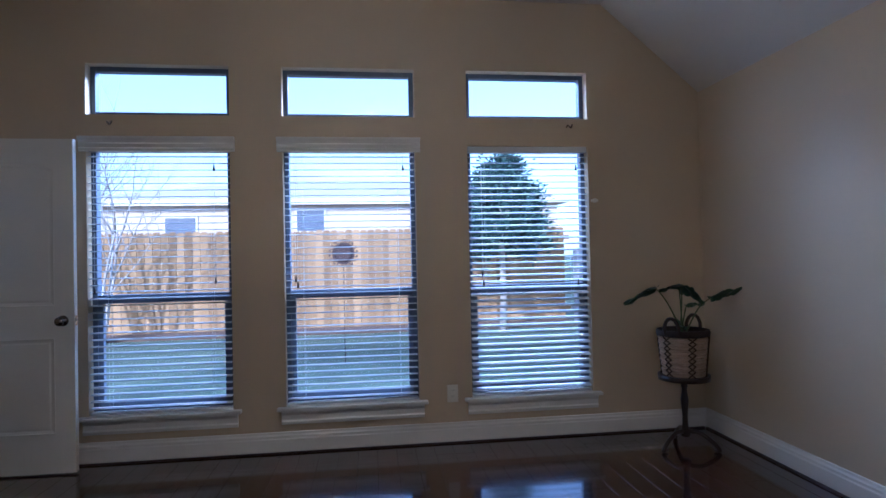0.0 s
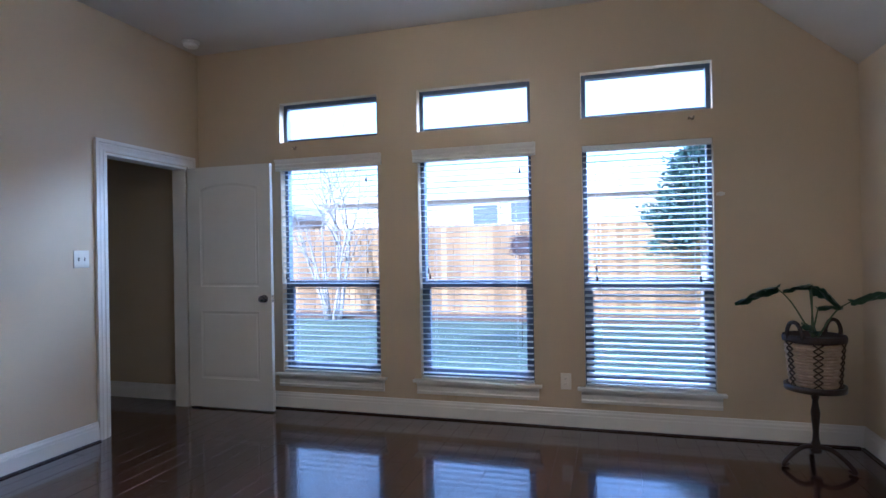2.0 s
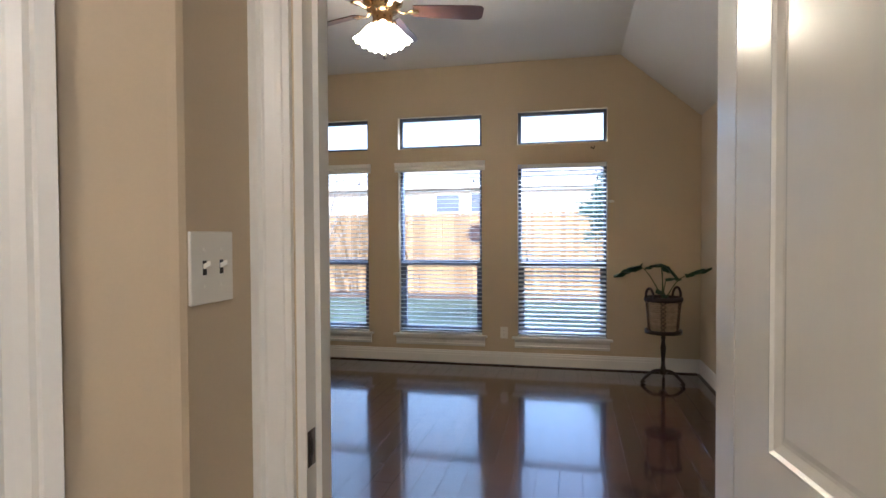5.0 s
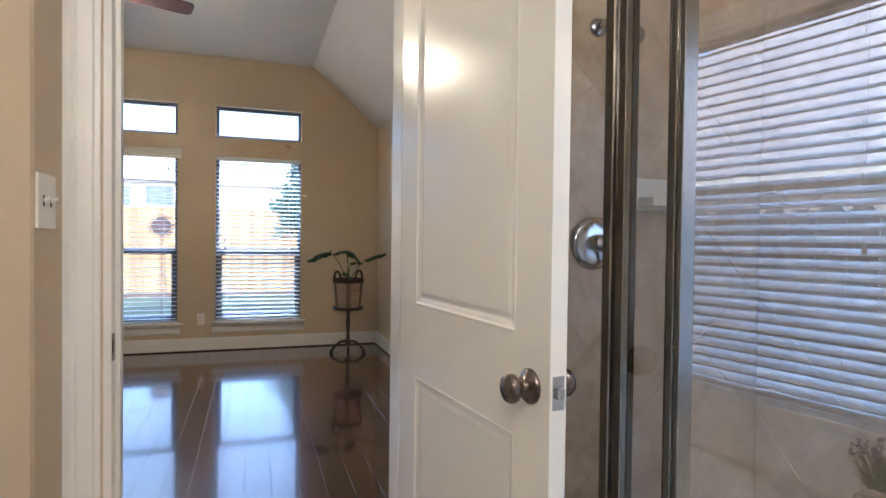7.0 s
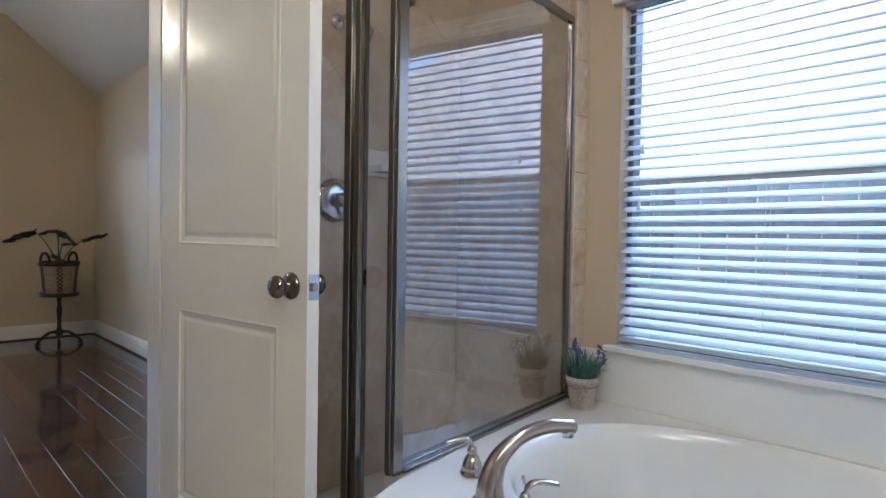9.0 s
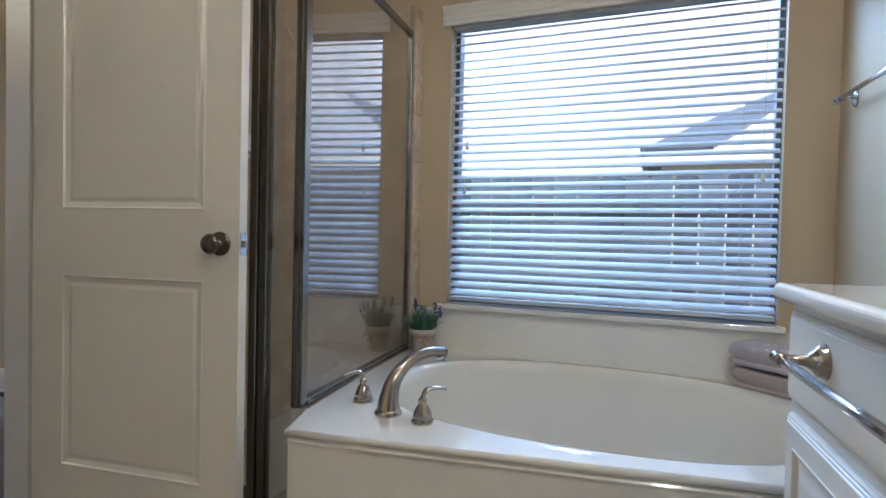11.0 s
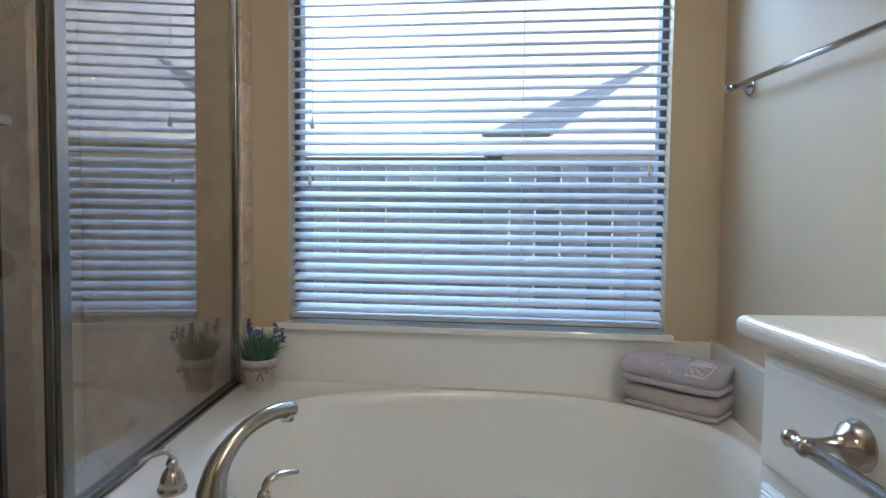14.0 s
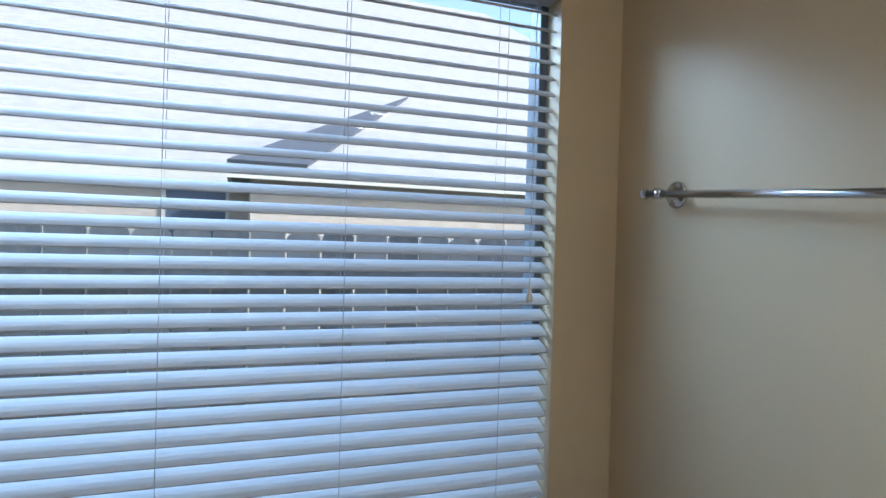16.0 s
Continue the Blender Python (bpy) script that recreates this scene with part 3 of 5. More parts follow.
NP = pose(0, YN, 0)
for i, (x0, x1) in enumerate(WIN):
    pane_window("window_%d" % (i + 1), x0, x1, SILL, HEAD, "tall single-hung bronze window behind a white blind", 1.035, NP)
    pane_window("window_%d" % (i + 4), x0, x1, TR0, TR1, "small bare transom window with dark frame", None, NP)
    st = empty("window_sill", None, label="white painted window stool with moulded apron", category="window sill", kind="structure")
    bm = bmesh.new()
    box(bm, x0 - 0.055, YN - 0.05, SILL - 0.022, x1 + 0.055, YN + 0.0, SILL, 0.005)
    box(bm, x0, YN, SILL - 0.022, x1, YN + 0.065, SILL, 0.0)
    part("stool", bm, M_TRIM, st)
    bm = bmesh.new()
    prism([(0, 0), (-0.014, 0), (-0.020, 0.02), (-0.014, 0.03), (-0.014, 0.06), (-0.026, 0.08), (-0.026, 0.092), (0, 0.092)], (x0 - 0.03, YN, SILL - 0.114), (0, 1, 0), (0, 0, 1), (1, 0, 0), x1 - x0 + 0.06, bm)
    part("apron", bm, M_TRIM, st)
blind("window_blind", *WIN[0], SILL, HEAD, 3, "white two-inch slat blind, lowered and open", NP, val_z=0.092, tassels=((0.045, 1.12), (-0.10, 1.165), (-0.10, 1.90)))
blind("window_blind", *WIN[1], SILL, HEAD, 1, "white two-inch slat blind, lowered and fully open", NP, val_z=0.092, tassels=((0.075, 1.16), (0.088, 1.12), (-0.085, 1.90)))
blind("window_blind", *WIN[2], SILL, HEAD, 15, "white two-inch slat blind without valance, slats tilted", NP, valance=False, tassels=((0.09, 1.17), (0.095, 1.10), (-0.09, 1.09), (-0.09, 1.90)))
# small hold-down clips left on the plaster
for cx, cz in ((-1.40, 2.165), (1.64, 2.165)):
    c = tagged(part("curtain_hook", tube(curve_pts([(cx, YN, cz), (cx, YN - 0.03, cz + 0.006), (cx + 0.02, YN - 0.04, cz - 0.012), (cx + 0.03, YN - 0.03, cz + 0.012)], 5), 0.006, 6), M_DKNOB), label="small dark curtain hook on the plaster", category="hook")
tagged(part("cord_cleat", boxes((1.805, YN - 0.016, 1.635, 1.855, YN, 1.653), (1.82, YN - 0.02, 1.63, 1.84, YN, 1.658), bevel=0.003), M_TRIM), label="small white cord cleat screwed to the wall", category="cleat")

# bathroom window
BP = Matrix.Translation((WX, 0, 0)) @ pose(0, 0, 0, 0, 0, -90)   # local x runs to -y, local y outwards
bx0, bx1 = -BW[1], -BW[0]
pane_window("window_7", bx0, bx1, BW[2], BW[3], "wide bathroom window behind a white blind", None, BP, f=0.022, metal=M_GREYALU)
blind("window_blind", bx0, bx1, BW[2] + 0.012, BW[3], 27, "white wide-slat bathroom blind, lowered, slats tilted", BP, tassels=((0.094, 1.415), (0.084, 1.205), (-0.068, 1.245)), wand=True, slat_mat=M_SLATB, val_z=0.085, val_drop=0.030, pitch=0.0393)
bm = boxes((WX - 0.045, BW[0] - 0.022, BW[2] - 0.024, WX, BW[1] + 0.032, BW[2]), bevel=0.004)
box(bm, WX, BW[0], BW[2] - 0.024, WX + 0.065, BW[1], BW[2])
tagged(part("window_sill", bm, M_TUB), label="cream cultured-marble window sill above the tub", kind="structure", category="window sill")


# ---- wall plates and small fittings ----
def wall_plate(name, m, w, h, toggles, label, outlet=False):
    root = empty(name, m, label=label, category="outlet" if outlet else "light switch")
    part("cover_plate", boxes((-w / 2, -0.006, -h / 2, w / 2, 0, h / 2), bevel=0.0025), M_PLATE, root)
    for tx in toggles:
        if outlet:
            for dz in (-0.020, 0.020):
                part("socket", boxes((tx - 0.015, -0.008, dz - 0.013, tx + 0.015, -0.005, dz + 0.013), bevel=0.002), M_PLATE, root)
                for sx in (-0.006, 0.006):
                    part("slot", boxes((tx + sx - 0.001, -0.0085, dz - 0.004, tx + sx + 0.001, -0.0075, dz + 0.006)), M_DARK, root)
        else:
            part("slot", boxes((tx - 0.005, -0.0066, -0.012, tx + 0.005, -0.0056, 0.012)), M_DARK, root)
            bm = prism([(-0.006, -0.002), (-0.006, 0.006), (-0.020, 0.012), (-0.020, 0.005)], (tx - 0.004, 0, 0), (0, 1, 0), (0, 0, 1), (1, 0, 0), 0.008)
            part("toggle", bm, M_PLATE, root, "ivory toggle lever")
            for dz in (-0.03, 0.03):
                part("screw", lathe([(0.003, 0), (0.002, 0.001)], 8, m=pose(tx, -0.006, dz, 90)), M_PLATE, root)
    return root


wall_plate("light_switch", pose(XW, 3.143, 1.279, 0, 0, 90), 0.116, 0.118, (-0.023, 0.023), "white double light switch on the tan wall")
wall_plate("light_switch", pose(0.855, -0.585, 1.268, 0, 0, 90), 0.116, 0.120, (-0.023, 0.023), "white double light switch beside the bathroom door")
wall_plate("outlet", pose(0.787, YN, 0.333, 0, 0, 0), 0.075, 0.118, (0.0,), "white wall outlet between two windows", True)
sd = empty("smoke_detector", pose(-2.17, 4.02, ZC), label="white round smoke detector on the ceiling corner", category="smoke detector")
part("base", lathe([(0.068, 0), (0.070, -0.010), (0.066, -0.014)], 28), M_PLATE, sd, smooth=True)
part("cover", lathe([(0.058, -0.014), (0.060, -0.034), (0.050, -0.046), (0.030, -0.050), (0.001, -0.050)], 28), M_PLATE, sd, smooth=True)


# ---- plant on its stand ----
PX, PY = 2.25, 3.93
ps = empty("plant_stand", pose(PX, PY, 0), label="dark wooden pedestal plant stand with three curved feet", category="plant stand")
part("column", lathe([(0.030, 0.075), (0.034, 0.09), (0.026, 0.12), (0.018, 0.15), (0.016, 0.20), (0.022, 0.27), (0.025, 0.31), (0.018, 0.35), (0.015, 0.38), (0.022, 0.40), (0.017, 0.415), (0.03, 0.435), (0.05, 0.44)], 20), M_STAND, ps, smooth=True)
part("tray", lathe([(0.145, 0.44), (0.158, 0.442), (0.160, 0.475), (0.150, 0.475), (0.148, 0.452), (0.001, 0.452)], 36), M_STAND, ps, smooth=True)
for k in range(3):
    a = radians(200 + 120 * k)
    d = Vector((math.cos(a), math.sin(a), 0))
    pts = curve_pts([Vector((0, 0, 0.11)) + d * 0.015, Vector((0, 0, 0.105)) + d * 0.09, Vector((0, 0, 0.055)) + d * 0.165, Vector((0, 0, 0.012)) + d * 0.20, Vector((0, 0, 0.016)) + d * 0.165], 6)
    part("foot", tube(pts, [0.014] * (len(pts) - 6) + [0.013, 0.012, 0.011, 0.010, 0.009, 0.008], 10), M_STAND, ps, smooth=True)

bk = empty("plant_basket", pose(PX, PY, 0.4535), label="pale woven reed basket with dark cords and two loop handles", category="basket")


def brad(z):
    return 0.122 + 0.028 * (z / 0.30)


rows = 15
for r in range(rows):
    z = 0.012 + r * 0.0178
    R = brad(z)
    bm = bmesh.new()
    rings = []
    N = 72
    for i in range(N):
        a = 2 * math.pi * i / N
        puff = 0.0035 * math.cos(12 * a + (math.pi if r % 2 else 0))
        ring = []
        for k in range(6):
            b = 2 * math.pi * k / 6
            rr = R + puff + 0.006 * math.cos(b)
            ring.append(bm.verts.new((rr * math.cos(a), rr * math.sin(a), z + 0.0098 * math.sin(b))))
        rings.append(ring)
    for i in range(N):
        for k in range(6):
            bm.faces.new((rings[i][k], rings[i][(k + 1) % 6], rings[(i + 1) % N][(k + 1) % 6], rings[(i + 1) % N][k]))
    part("reed_coil", bm, M_REED, bk, smooth=True)
for k in range(6):
    for s in (-1, 1):
        pts = []
        for i in range(rows * 2):
            z = 0.012 + i * 0.0089
            a = 2 * math.pi * (k + 0.35) / 6 + s * (0.075 + 0.085 * math.sin(i * math.pi / 2))
            R = brad(z) + 0.010
            pts.append((R * math.cos(a), R * math.sin(a), z))
        part("dark_cord", tube(pts, 0.0048, 5), M_CORD, bk, "dark twisted cord")
part("rim", lathe([(0.150, 0.272), (0.162, 0.274), (0.165, 0.295), (0.160, 0.312), (0.150, 0.312), (0.146, 0.295)], 40), M_CORD, bk, "dark braided rim", True)
part("base_hoop", lathe([(0.118, 0.0), (0.134, 0.0), (0.138, 0.012), (0.132, 0.02), (0.118, 0.012)], 40), M_CORD, bk, smooth=True)
part("soil", lathe([(0.148, 0.24), (0.12, 0.252), (0.001, 0.256)], 24), M_SOIL, bk, smooth=True)
for s in (-1, 1):
    pts = curve_pts([(s * 0.150, -0.045, 0.29), (s * 0.155, -0.045, 0.34), (s * 0.158, -0.02, 0.385), (s * 0.158, 0.02, 0.385), (s * 0.155, 0.045, 0.34), (s * 0.150, 0.045, 0.29)], 6)
    rot = pose(0, 0, 0, 0, 0, 35)
    part("handle", tube([rot @ p for p in pts], 0.011, 10), M_CORD, bk, "dark wrapped loop handle", True)

pl = empty("potted_plant", pose(PX, PY, 0.70), label="split-leaf plant with four dark green leaves in the basket", category="plant")


def leaf(base, tip, width, droop, roll, seed):
    """A broad lobed leaf from base to tip."""
    rnd = random.Random(seed)
    b, t = Vector(base), Vector(tip)
    ax = t - b
    L = ax.length
    ax.normalize()
    side = ax.cross(Vector((0, 0, 1))).normalized()
    side = (Matrix.Rotation(radians(roll), 3, ax) @ side)
    upv = side.cross(ax)
    bm = bmesh.new()
    n, mcols = 14, 4
    grid = []
    for i in range(n + 1):
        f = i / n
        half = width * (math.sin(math.pi * min(1, f * 0.92 + 0.10)) ** 0.7) * (1 - 0.25 * f)
        row = []
        for j in range(-mcols, mcols + 1):
            g = j / mcols
            notch = 1.0 - (0.38 if (i % 3 == 2 and abs(g) > 0.7) else 0.0) * rnd.uniform(0.6, 1.0)
            p = b + ax * (L * f - 0.08 * L * abs(g) * (1 - f)) + side * (half * g * notch) + upv * (-droop * f * f - 0.22 * half * abs(g) + 0.01 * math.sin(9 * f + 4 * g))
            row.append(bm.verts.new(p))
        grid.append(row)
    for i in range(n):
        for j in range(2 * mcols):
            bm.faces.new((grid[i][j], grid[i][j + 1], grid[i + 1][j + 1], grid[i + 1][j]))
    g = bmesh.ops.solidify(bm, geom=bm.faces[:], thickness=0.0012)
    return bm


LEAVES = [((-0.20, -0.03, 0.345), (-0.44, -0.06, 0.27), 0.085, 0.03, 30), ((-0.02, 0.0, 0.350), (0.14, -0.05, 0.285), 0.060, 0.07, -35),
          ((-0.02, -0.03, 0.352), (-0.16, 0.0, 0.335), 0.042, 0.02, 20), ((0.02, -0.02, 0.225), (0.15, 0.0, 0.232), 0.036, 0.01, 12), ((0.19, -0.02, 0.265), (0.39, -0.05, 0.325), 0.048, 0.0, 26),
          ((-0.06, -0.02, 0.125), (0.05, 0.0, 0.075), 0.04, 0.02, 40)]
for i, (lb, lt, lw, dr, ro) in enumerate(LEAVES):
    part("leaf", leaf(lb, lt, lw, dr, ro, i), M_LEAF, pl, smooth=True)
    mid = Vector(lb) * 0.55 + Vector((0, 0, 0.05))
    pts = curve_pts([(0.02 * math.cos(i), 0.02 * math.sin(i), 0.0), mid, lb], 6)
    part("stalk", tube(pts, [0.0055 - 0.0025 * k / (len(pts) - 1) for k in range(len(pts))], 7), M_STEM, pl, smooth=True)

# ---- ceiling fan ----
FX, FY = 0.28, 2.05
cf = empty("ceiling_fan", pose(FX, FY, 0), label="brass ceiling fan with dark blades and four lit glass shades", category="ceiling fan")
part("canopy", lathe([(0.07, ZC), (0.072, ZC - 0.02), (0.05, ZC - 0.06), (0.02, ZC - 0.07)], 28), M_BRASS, cf, smooth=True)
part("downrod", lathe([(0.012, ZC - 0.06), (0.012, 2.86)], 14), M_BRASS, cf)
part("motor", lathe([(0.03, 2.88), (0.09, 2.865), (0.125, 2.84), (0.13, 2.80), (0.12, 2.775), (0.10, 2.765), (0.10, 2.745), (0.07, 2.735), (0.062, 2.70), (0.066, 2.68), (0.05, 2.655), (0.03, 2.645), (0.018, 2.62), (0.001, 2.615)], 36), M_BRASS, cf, "antique brass motor housing", True)
for k in range(5):
    rot = pose(0, 0, 0, 0, 0, 18 + 72 * k)
    bm = bmesh.new()
    poly = [(0.19, -0.052), (0.26, -0.058), (0.56, -0.070), (0.625, -0.066), (0.645, -0.045), (0.645, 0.045), (0.625, 0.066), (0.56, 0.070), (0.26, 0.058), (0.19, 0.052)]
    prism(poly, (0, 0, 0), (1, 0, 0), (0, 1, 0), (0, 0, 1), 0.007, bm)
    bmesh.ops.transform(bm, matrix=rot @ Matrix.Translation((0, 0, 2.752)) @ pose(0, 0, 0, -15), verts=bm.verts[:])
    bl = part("blade", bm, M_BLADE, cf, "dark walnut veneer blade")
    bm = bmesh.new()
    pts = curve_pts([(0.095, 0, 2.752), (0.13, 0.0, 2.735), (0.17, 0, 2.745), (0.23, 0, 2.748)], 5)
    tube([rot @ p for p in pts], [0.012] * 6 + [0.018] * 5 + [0.03] * (len(pts) - 12) + [0.02], 8, bm, flat=0.3)
    part("blade_iron", bm, M_BRASS, bl, "scrolled brass blade iron", True)
def scalloped(profile, m):
    """A bell shade whose lip waves in and out."""
    bm = lathe(profile, 32)
    top = profile[-4][1]
    for v in bm.verts:
        f = (v.co.z / top) ** 3
        a = math.atan2(v.co.y, v.co.x)
        v.co.z += 0.008 * f * math.cos(8 * a)
        v.co.x *= 1 + 0.05 * f * math.cos(8 * a)
        v.co.y *= 1 + 0.05 * f * math.cos(8 * a)
    bmesh.ops.transform(bm, matrix=m, verts=bm.verts[:])
    return bm


for k in range(4):
    rot = pose(0, 0, 0, 0, 0, 20 + 90 * k)
    tilt = rot @ pose(0.055, 0, 2.655, 0, 180 - 30, 0)
    part("lamp_arm", tube([rot @ Vector(p) for p in ((0.03, 0, 2.675), (0.055, 0, 2.67), (0.062, 0, 2.645))], 0.012, 10), M_BRASS, cf, smooth=True)
    part("glass_shade", scalloped([(0.022, 0.0), (0.030, 0.016), (0.040, 0.045), (0.047, 0.085), (0.068, 0.135), (0.065, 0.135), (0.044, 0.086), (0.02, 0.02)], tilt), M_SHADE, cf, "lit frosted bell shade", True)
part("pull_chain", tube([(0.02, -0.02, 2.62), (0.02, -0.02, 2.47)], 0.0018, 5), M_BRASS, cf)
part("chain_fob", lathe([(0.001, 2.47), (0.009, 2.465), (0.010, 2.44), (0.001, 2.435)], 10, m=pose(0.02, -0.02, 0)), M_STAND, cf, smooth=True)

# ---- bathtub ----
DZ = 0.415
tub = empty("bathtub", None, label="cream oval drop-in bathtub with wide deck and panelled apron", category="bathtub")
F0, F1, F2 = (1.872, -1.292), (2.035, -1.235), (2.056, -2.565)   # front corners of the deck
outline = [F0, F1, (WX - 0.022, -1.075), (WX - 0.022, WY + 0.022), (2.06, WY + 0.022), (2.06, F2[1]), F2]
EC, EA, EB = Vector((2.565, -2.020)), 0.490, 0.735
angs = sorted([2 * math.pi * i / 72 for i in range(72)] + [math.atan2(y - EC.y, x - EC.x) % (2 * math.pi) for x, y in outline])


def to_outline(a):
    d = Vector((math.cos(a), math.sin(a)))
    best = None
    for (ax, ay), (cx, cy) in zip(outline, outline[1:] + outline[:1]):
        e = Vector((cx - ax, cy - ay))
        den = d.x * e.y - d.y * e.x
        if abs(den) < 1e-9:
            continue
        q = Vector((ax, ay)) - EC
        s = (q.x * e.y - q.y * e.x) / den
        t = (q.x * d.y - q.y * d.x) / den
        if s > 0 and -1e-6 <= t <= 1 + 1e-6 and (best is None or s < best):
            best = s
    return EC + d * best


def ell(a, k, z):
    # superellipse, squarer than an ellipse
    c, s = math.cos(a), math.sin(a)
    r = (abs(c / EA) ** 2.3 + abs(s / EB) ** 2.3) ** (-1 / 2.3)
    return Vector((EC.x + c * r * k, EC.y + s * r * k, z))


bm = bmesh.new()
loops = [[bm.verts.new((*to_outline(a), DZ)) for a in angs]]
for k, z in ((1.04, DZ), (1.02, DZ + 0.003), (1.0, DZ + 0.001), (0.975, DZ - 0.012), (0.955, DZ - 0.04), (0.92, DZ - 0.14), (0.88, DZ - 0.26), (0.83, DZ - 0.36), (0.74, DZ - 0.41), (0.5, DZ - 0.425), (0.2, DZ - 0.43)):
    loops.append([bm.verts.new(ell(a, k, z)) for a in angs])
for la, lb in zip(loops, loops[1:]):
    for i in range(len(angs)):
        j = (i + 1) % len(angs)
        bm.faces.new((la[i], la[j], lb[j], lb[i]))
bm.faces.new(loops[-1])
part("basin", bm, M_TUB, tub, "smooth glossy oval basin and deck", True)
bm = sweep([(0, -0.022), (0.004, -0.022), (0.008, -0.018), (0.010, -0.011), (0.008, -0.004), (0.004, 0.0), (0, 0.0)], [(*F1, DZ), (*F0, DZ), (*F2, DZ)], (0, 0, 1))
part("deck_edge", bm, M_TUB, tub, "rounded deck edge", True)
bm = sweep([(-0.004, -0.042), (0.003, -0.042), (0.006, -0.034), (0.002, -0.029), (0.004, -0.0225), (0.0, -0.0225)], [(*F0, DZ), (*F2, DZ)], (0, 0, 1))
part("edge_moulding", bm, M_TUB, tub)
bm = prism([F0, F2, (F2[0] + 0.02, F2[1]), (F0[0] + 0.022, F0[1] - 0.012)], (0, 0, 0), (1, 0, 0), (0, 1, 0), (0, 0, 1), DZ - 0.022)
prism([(F0[0] + 0.022, F0[1] - 0.010), (F1[0], F1[1] - 0.022), (F1[0], F1[1] - 0.001), (F0[0] + 0.004, F0[1] - 0.001)], (0, 0, 0), (1, 0, 0), (0, 1, 0), (0, 0, 1), DZ - 0.022, bm)
prism([(F1[0] + 0.002, F1[1]), (F1[0] + 0.002, F1[1] - 0.02), (WX - 0.03, -1.098), (WX - 0.03, -1.078)], (0, 0, 0), (1, 0, 0), (0, 1, 0), (0, 0, 1), DZ - 0.004, bm)
part("apron", bm, M_TUB, tub, "plain cream tub apron")
part("overflow_plate", lathe([(0.001, 0.012), (0.02, 0.012), (0.03, 0.008), (0.034, 0.0)], 24, m=pose(2.40, -1.345, DZ - 0.085, 80, 0, 8)), M_CHROME, tub, "round chrome overflow plate", True)
# splash panels of the same material on the walls
sp = tagged(part("backsplash", boxes((WX - 0.022, WY + 0.022, DZ - 0.02, WX, -1.114, BW[2] - 0.026), (2.07, WY, DZ - 0.02, WX, WY + 0.022, 0.620), bevel=0.003), M_TUB), label="cream cultured-marble backsplash round the tub deck", category="backsplash", kind="structure")


def faucet_handle(x, y, yaw, label):
    h = empty("faucet_handle", pose(x, y, DZ, 0, 0, yaw) @ Matrix.Scale(1.2, 4), label=label, category="tap handle", group="tub taps")
    part("body", lathe([(0.026, 0), (0.027, 0.006), (0.022, 0.010), (0.024, 0.014), (0.021, 0.026), (0.016, 0.038), (0.009, 0.046), (0.0115, 0.051), (0.0105, 0.057), (0.008, 0.062), (0.001, 0.064)], 28), M_NICKEL, h, smooth=True)
    pts = curve_pts([(0, 0, 0.058), (0.003, 0, 0.070), (0.014, 0, 0.080), (0.036, 0, 0.081), (0.062, 0, 0.077)], 6)
    n = len(pts)
    part("lever", tube(pts, [0.0065 + 0.003 * math.sin(math.pi * i / (n - 1)) for i in range(n)], 12, flat=0.6), M_NICKEL, h, "curved lever", True)
    return h


faucet_handle(2.204, -1.339, 150, "brushed nickel lever tap on the tub deck")
faucet_handle(2.085, -1.607, -40, "brushed nickel lever tap on the tub deck")
fa = empty("tub_faucet", pose(2.112, -1.480, DZ, 0, 0, -24), label="arched brushed nickel tub faucet on the deck", category="faucet")
part("base_ring", lathe([(0.042, 0), (0.043, 0.006), (0.038, 0.012), (0.034, 0.018)], 30), M_NICKEL, fa, smooth=True)
pts = curve_pts([(0, 0, 0.010), (0.004, 0, 0.055), (0.026, 0, 0.107), (0.085, 0, 0.152), (0.160, 0, 0.168), (0.232, 0, 0.161)], 8)
n = len(pts)
part("spout", tube(pts, [0.036 - 0.018 * min(1, i / (n * 0.55)) for i in range(n)], 20), M_NICKEL, fa, "tapering arched spout", True)
part("outlet_nozzle", lathe([(0.016, 0.160), (0.015, 0.137), (0.011, 0.137)], 18, m=pose(0.216, 0, 0)), M_CHROME, fa, smooth=True)

# ---- shower ----
SX, SG = 2.0, -1.085                # front line and glass over the tub
sh = empty("shower_enclosure", None, label="framed glass shower enclosure standing against the tub deck", category="shower")
ST = 1.925
WE = 3.03                            # face of the tiles at the far end
SKEW = Matrix.Translation((WE, SG, 0)) @ pose(0, 0, 0, 0, 0, 6.4) @ Matrix.Translation((-WE, -SG, 0))   # the side panel runs a little aslant
P1Y = -1.105
CX = 2.045                            # corner post
CP = SKEW @ Vector((CX, SG, 0))


def post(x0, y0, x1, y1, z0, z1):
    bm = boxes((x0, y0, z0, x1, y1, z1), bevel=0.003)
    return bm


part("corner_post", boxes((CX - 0.018, SG - 0.018, DZ, CX + 0.018, SG + 0.018, ST), (CX - 0.023, SG - 0.006, DZ, CX - 0.018, SG + 0.010, ST), bevel=0.002), M_SHFRAME, sh, "brushed metal corner post")
part("jamb_post", boxes((SX - 0.016, P1Y - 0.008, 0.10, SX + 0.016, P1Y + 0.020, ST), bevel=0.002), M_SHFRAME, sh)
part("door_stile", boxes((SX - 0.024, P1Y + 0.022, 0.12, SX + 0.012, P1Y + 0.050, ST - 0.02), bevel=0.003), M_SHFRAME, sh)
part("hinge_stile", boxes((SX - 0.018, -0.53, 0.10, SX + 0.018, -0.474, ST), bevel=0.003), M_SHFRAME, sh)
part("top_rail", boxes((SX - 0.018, P1Y, ST - 0.03, SX + 0.018, -0.474, ST), bevel=0.002), M_SHFRAME, sh)
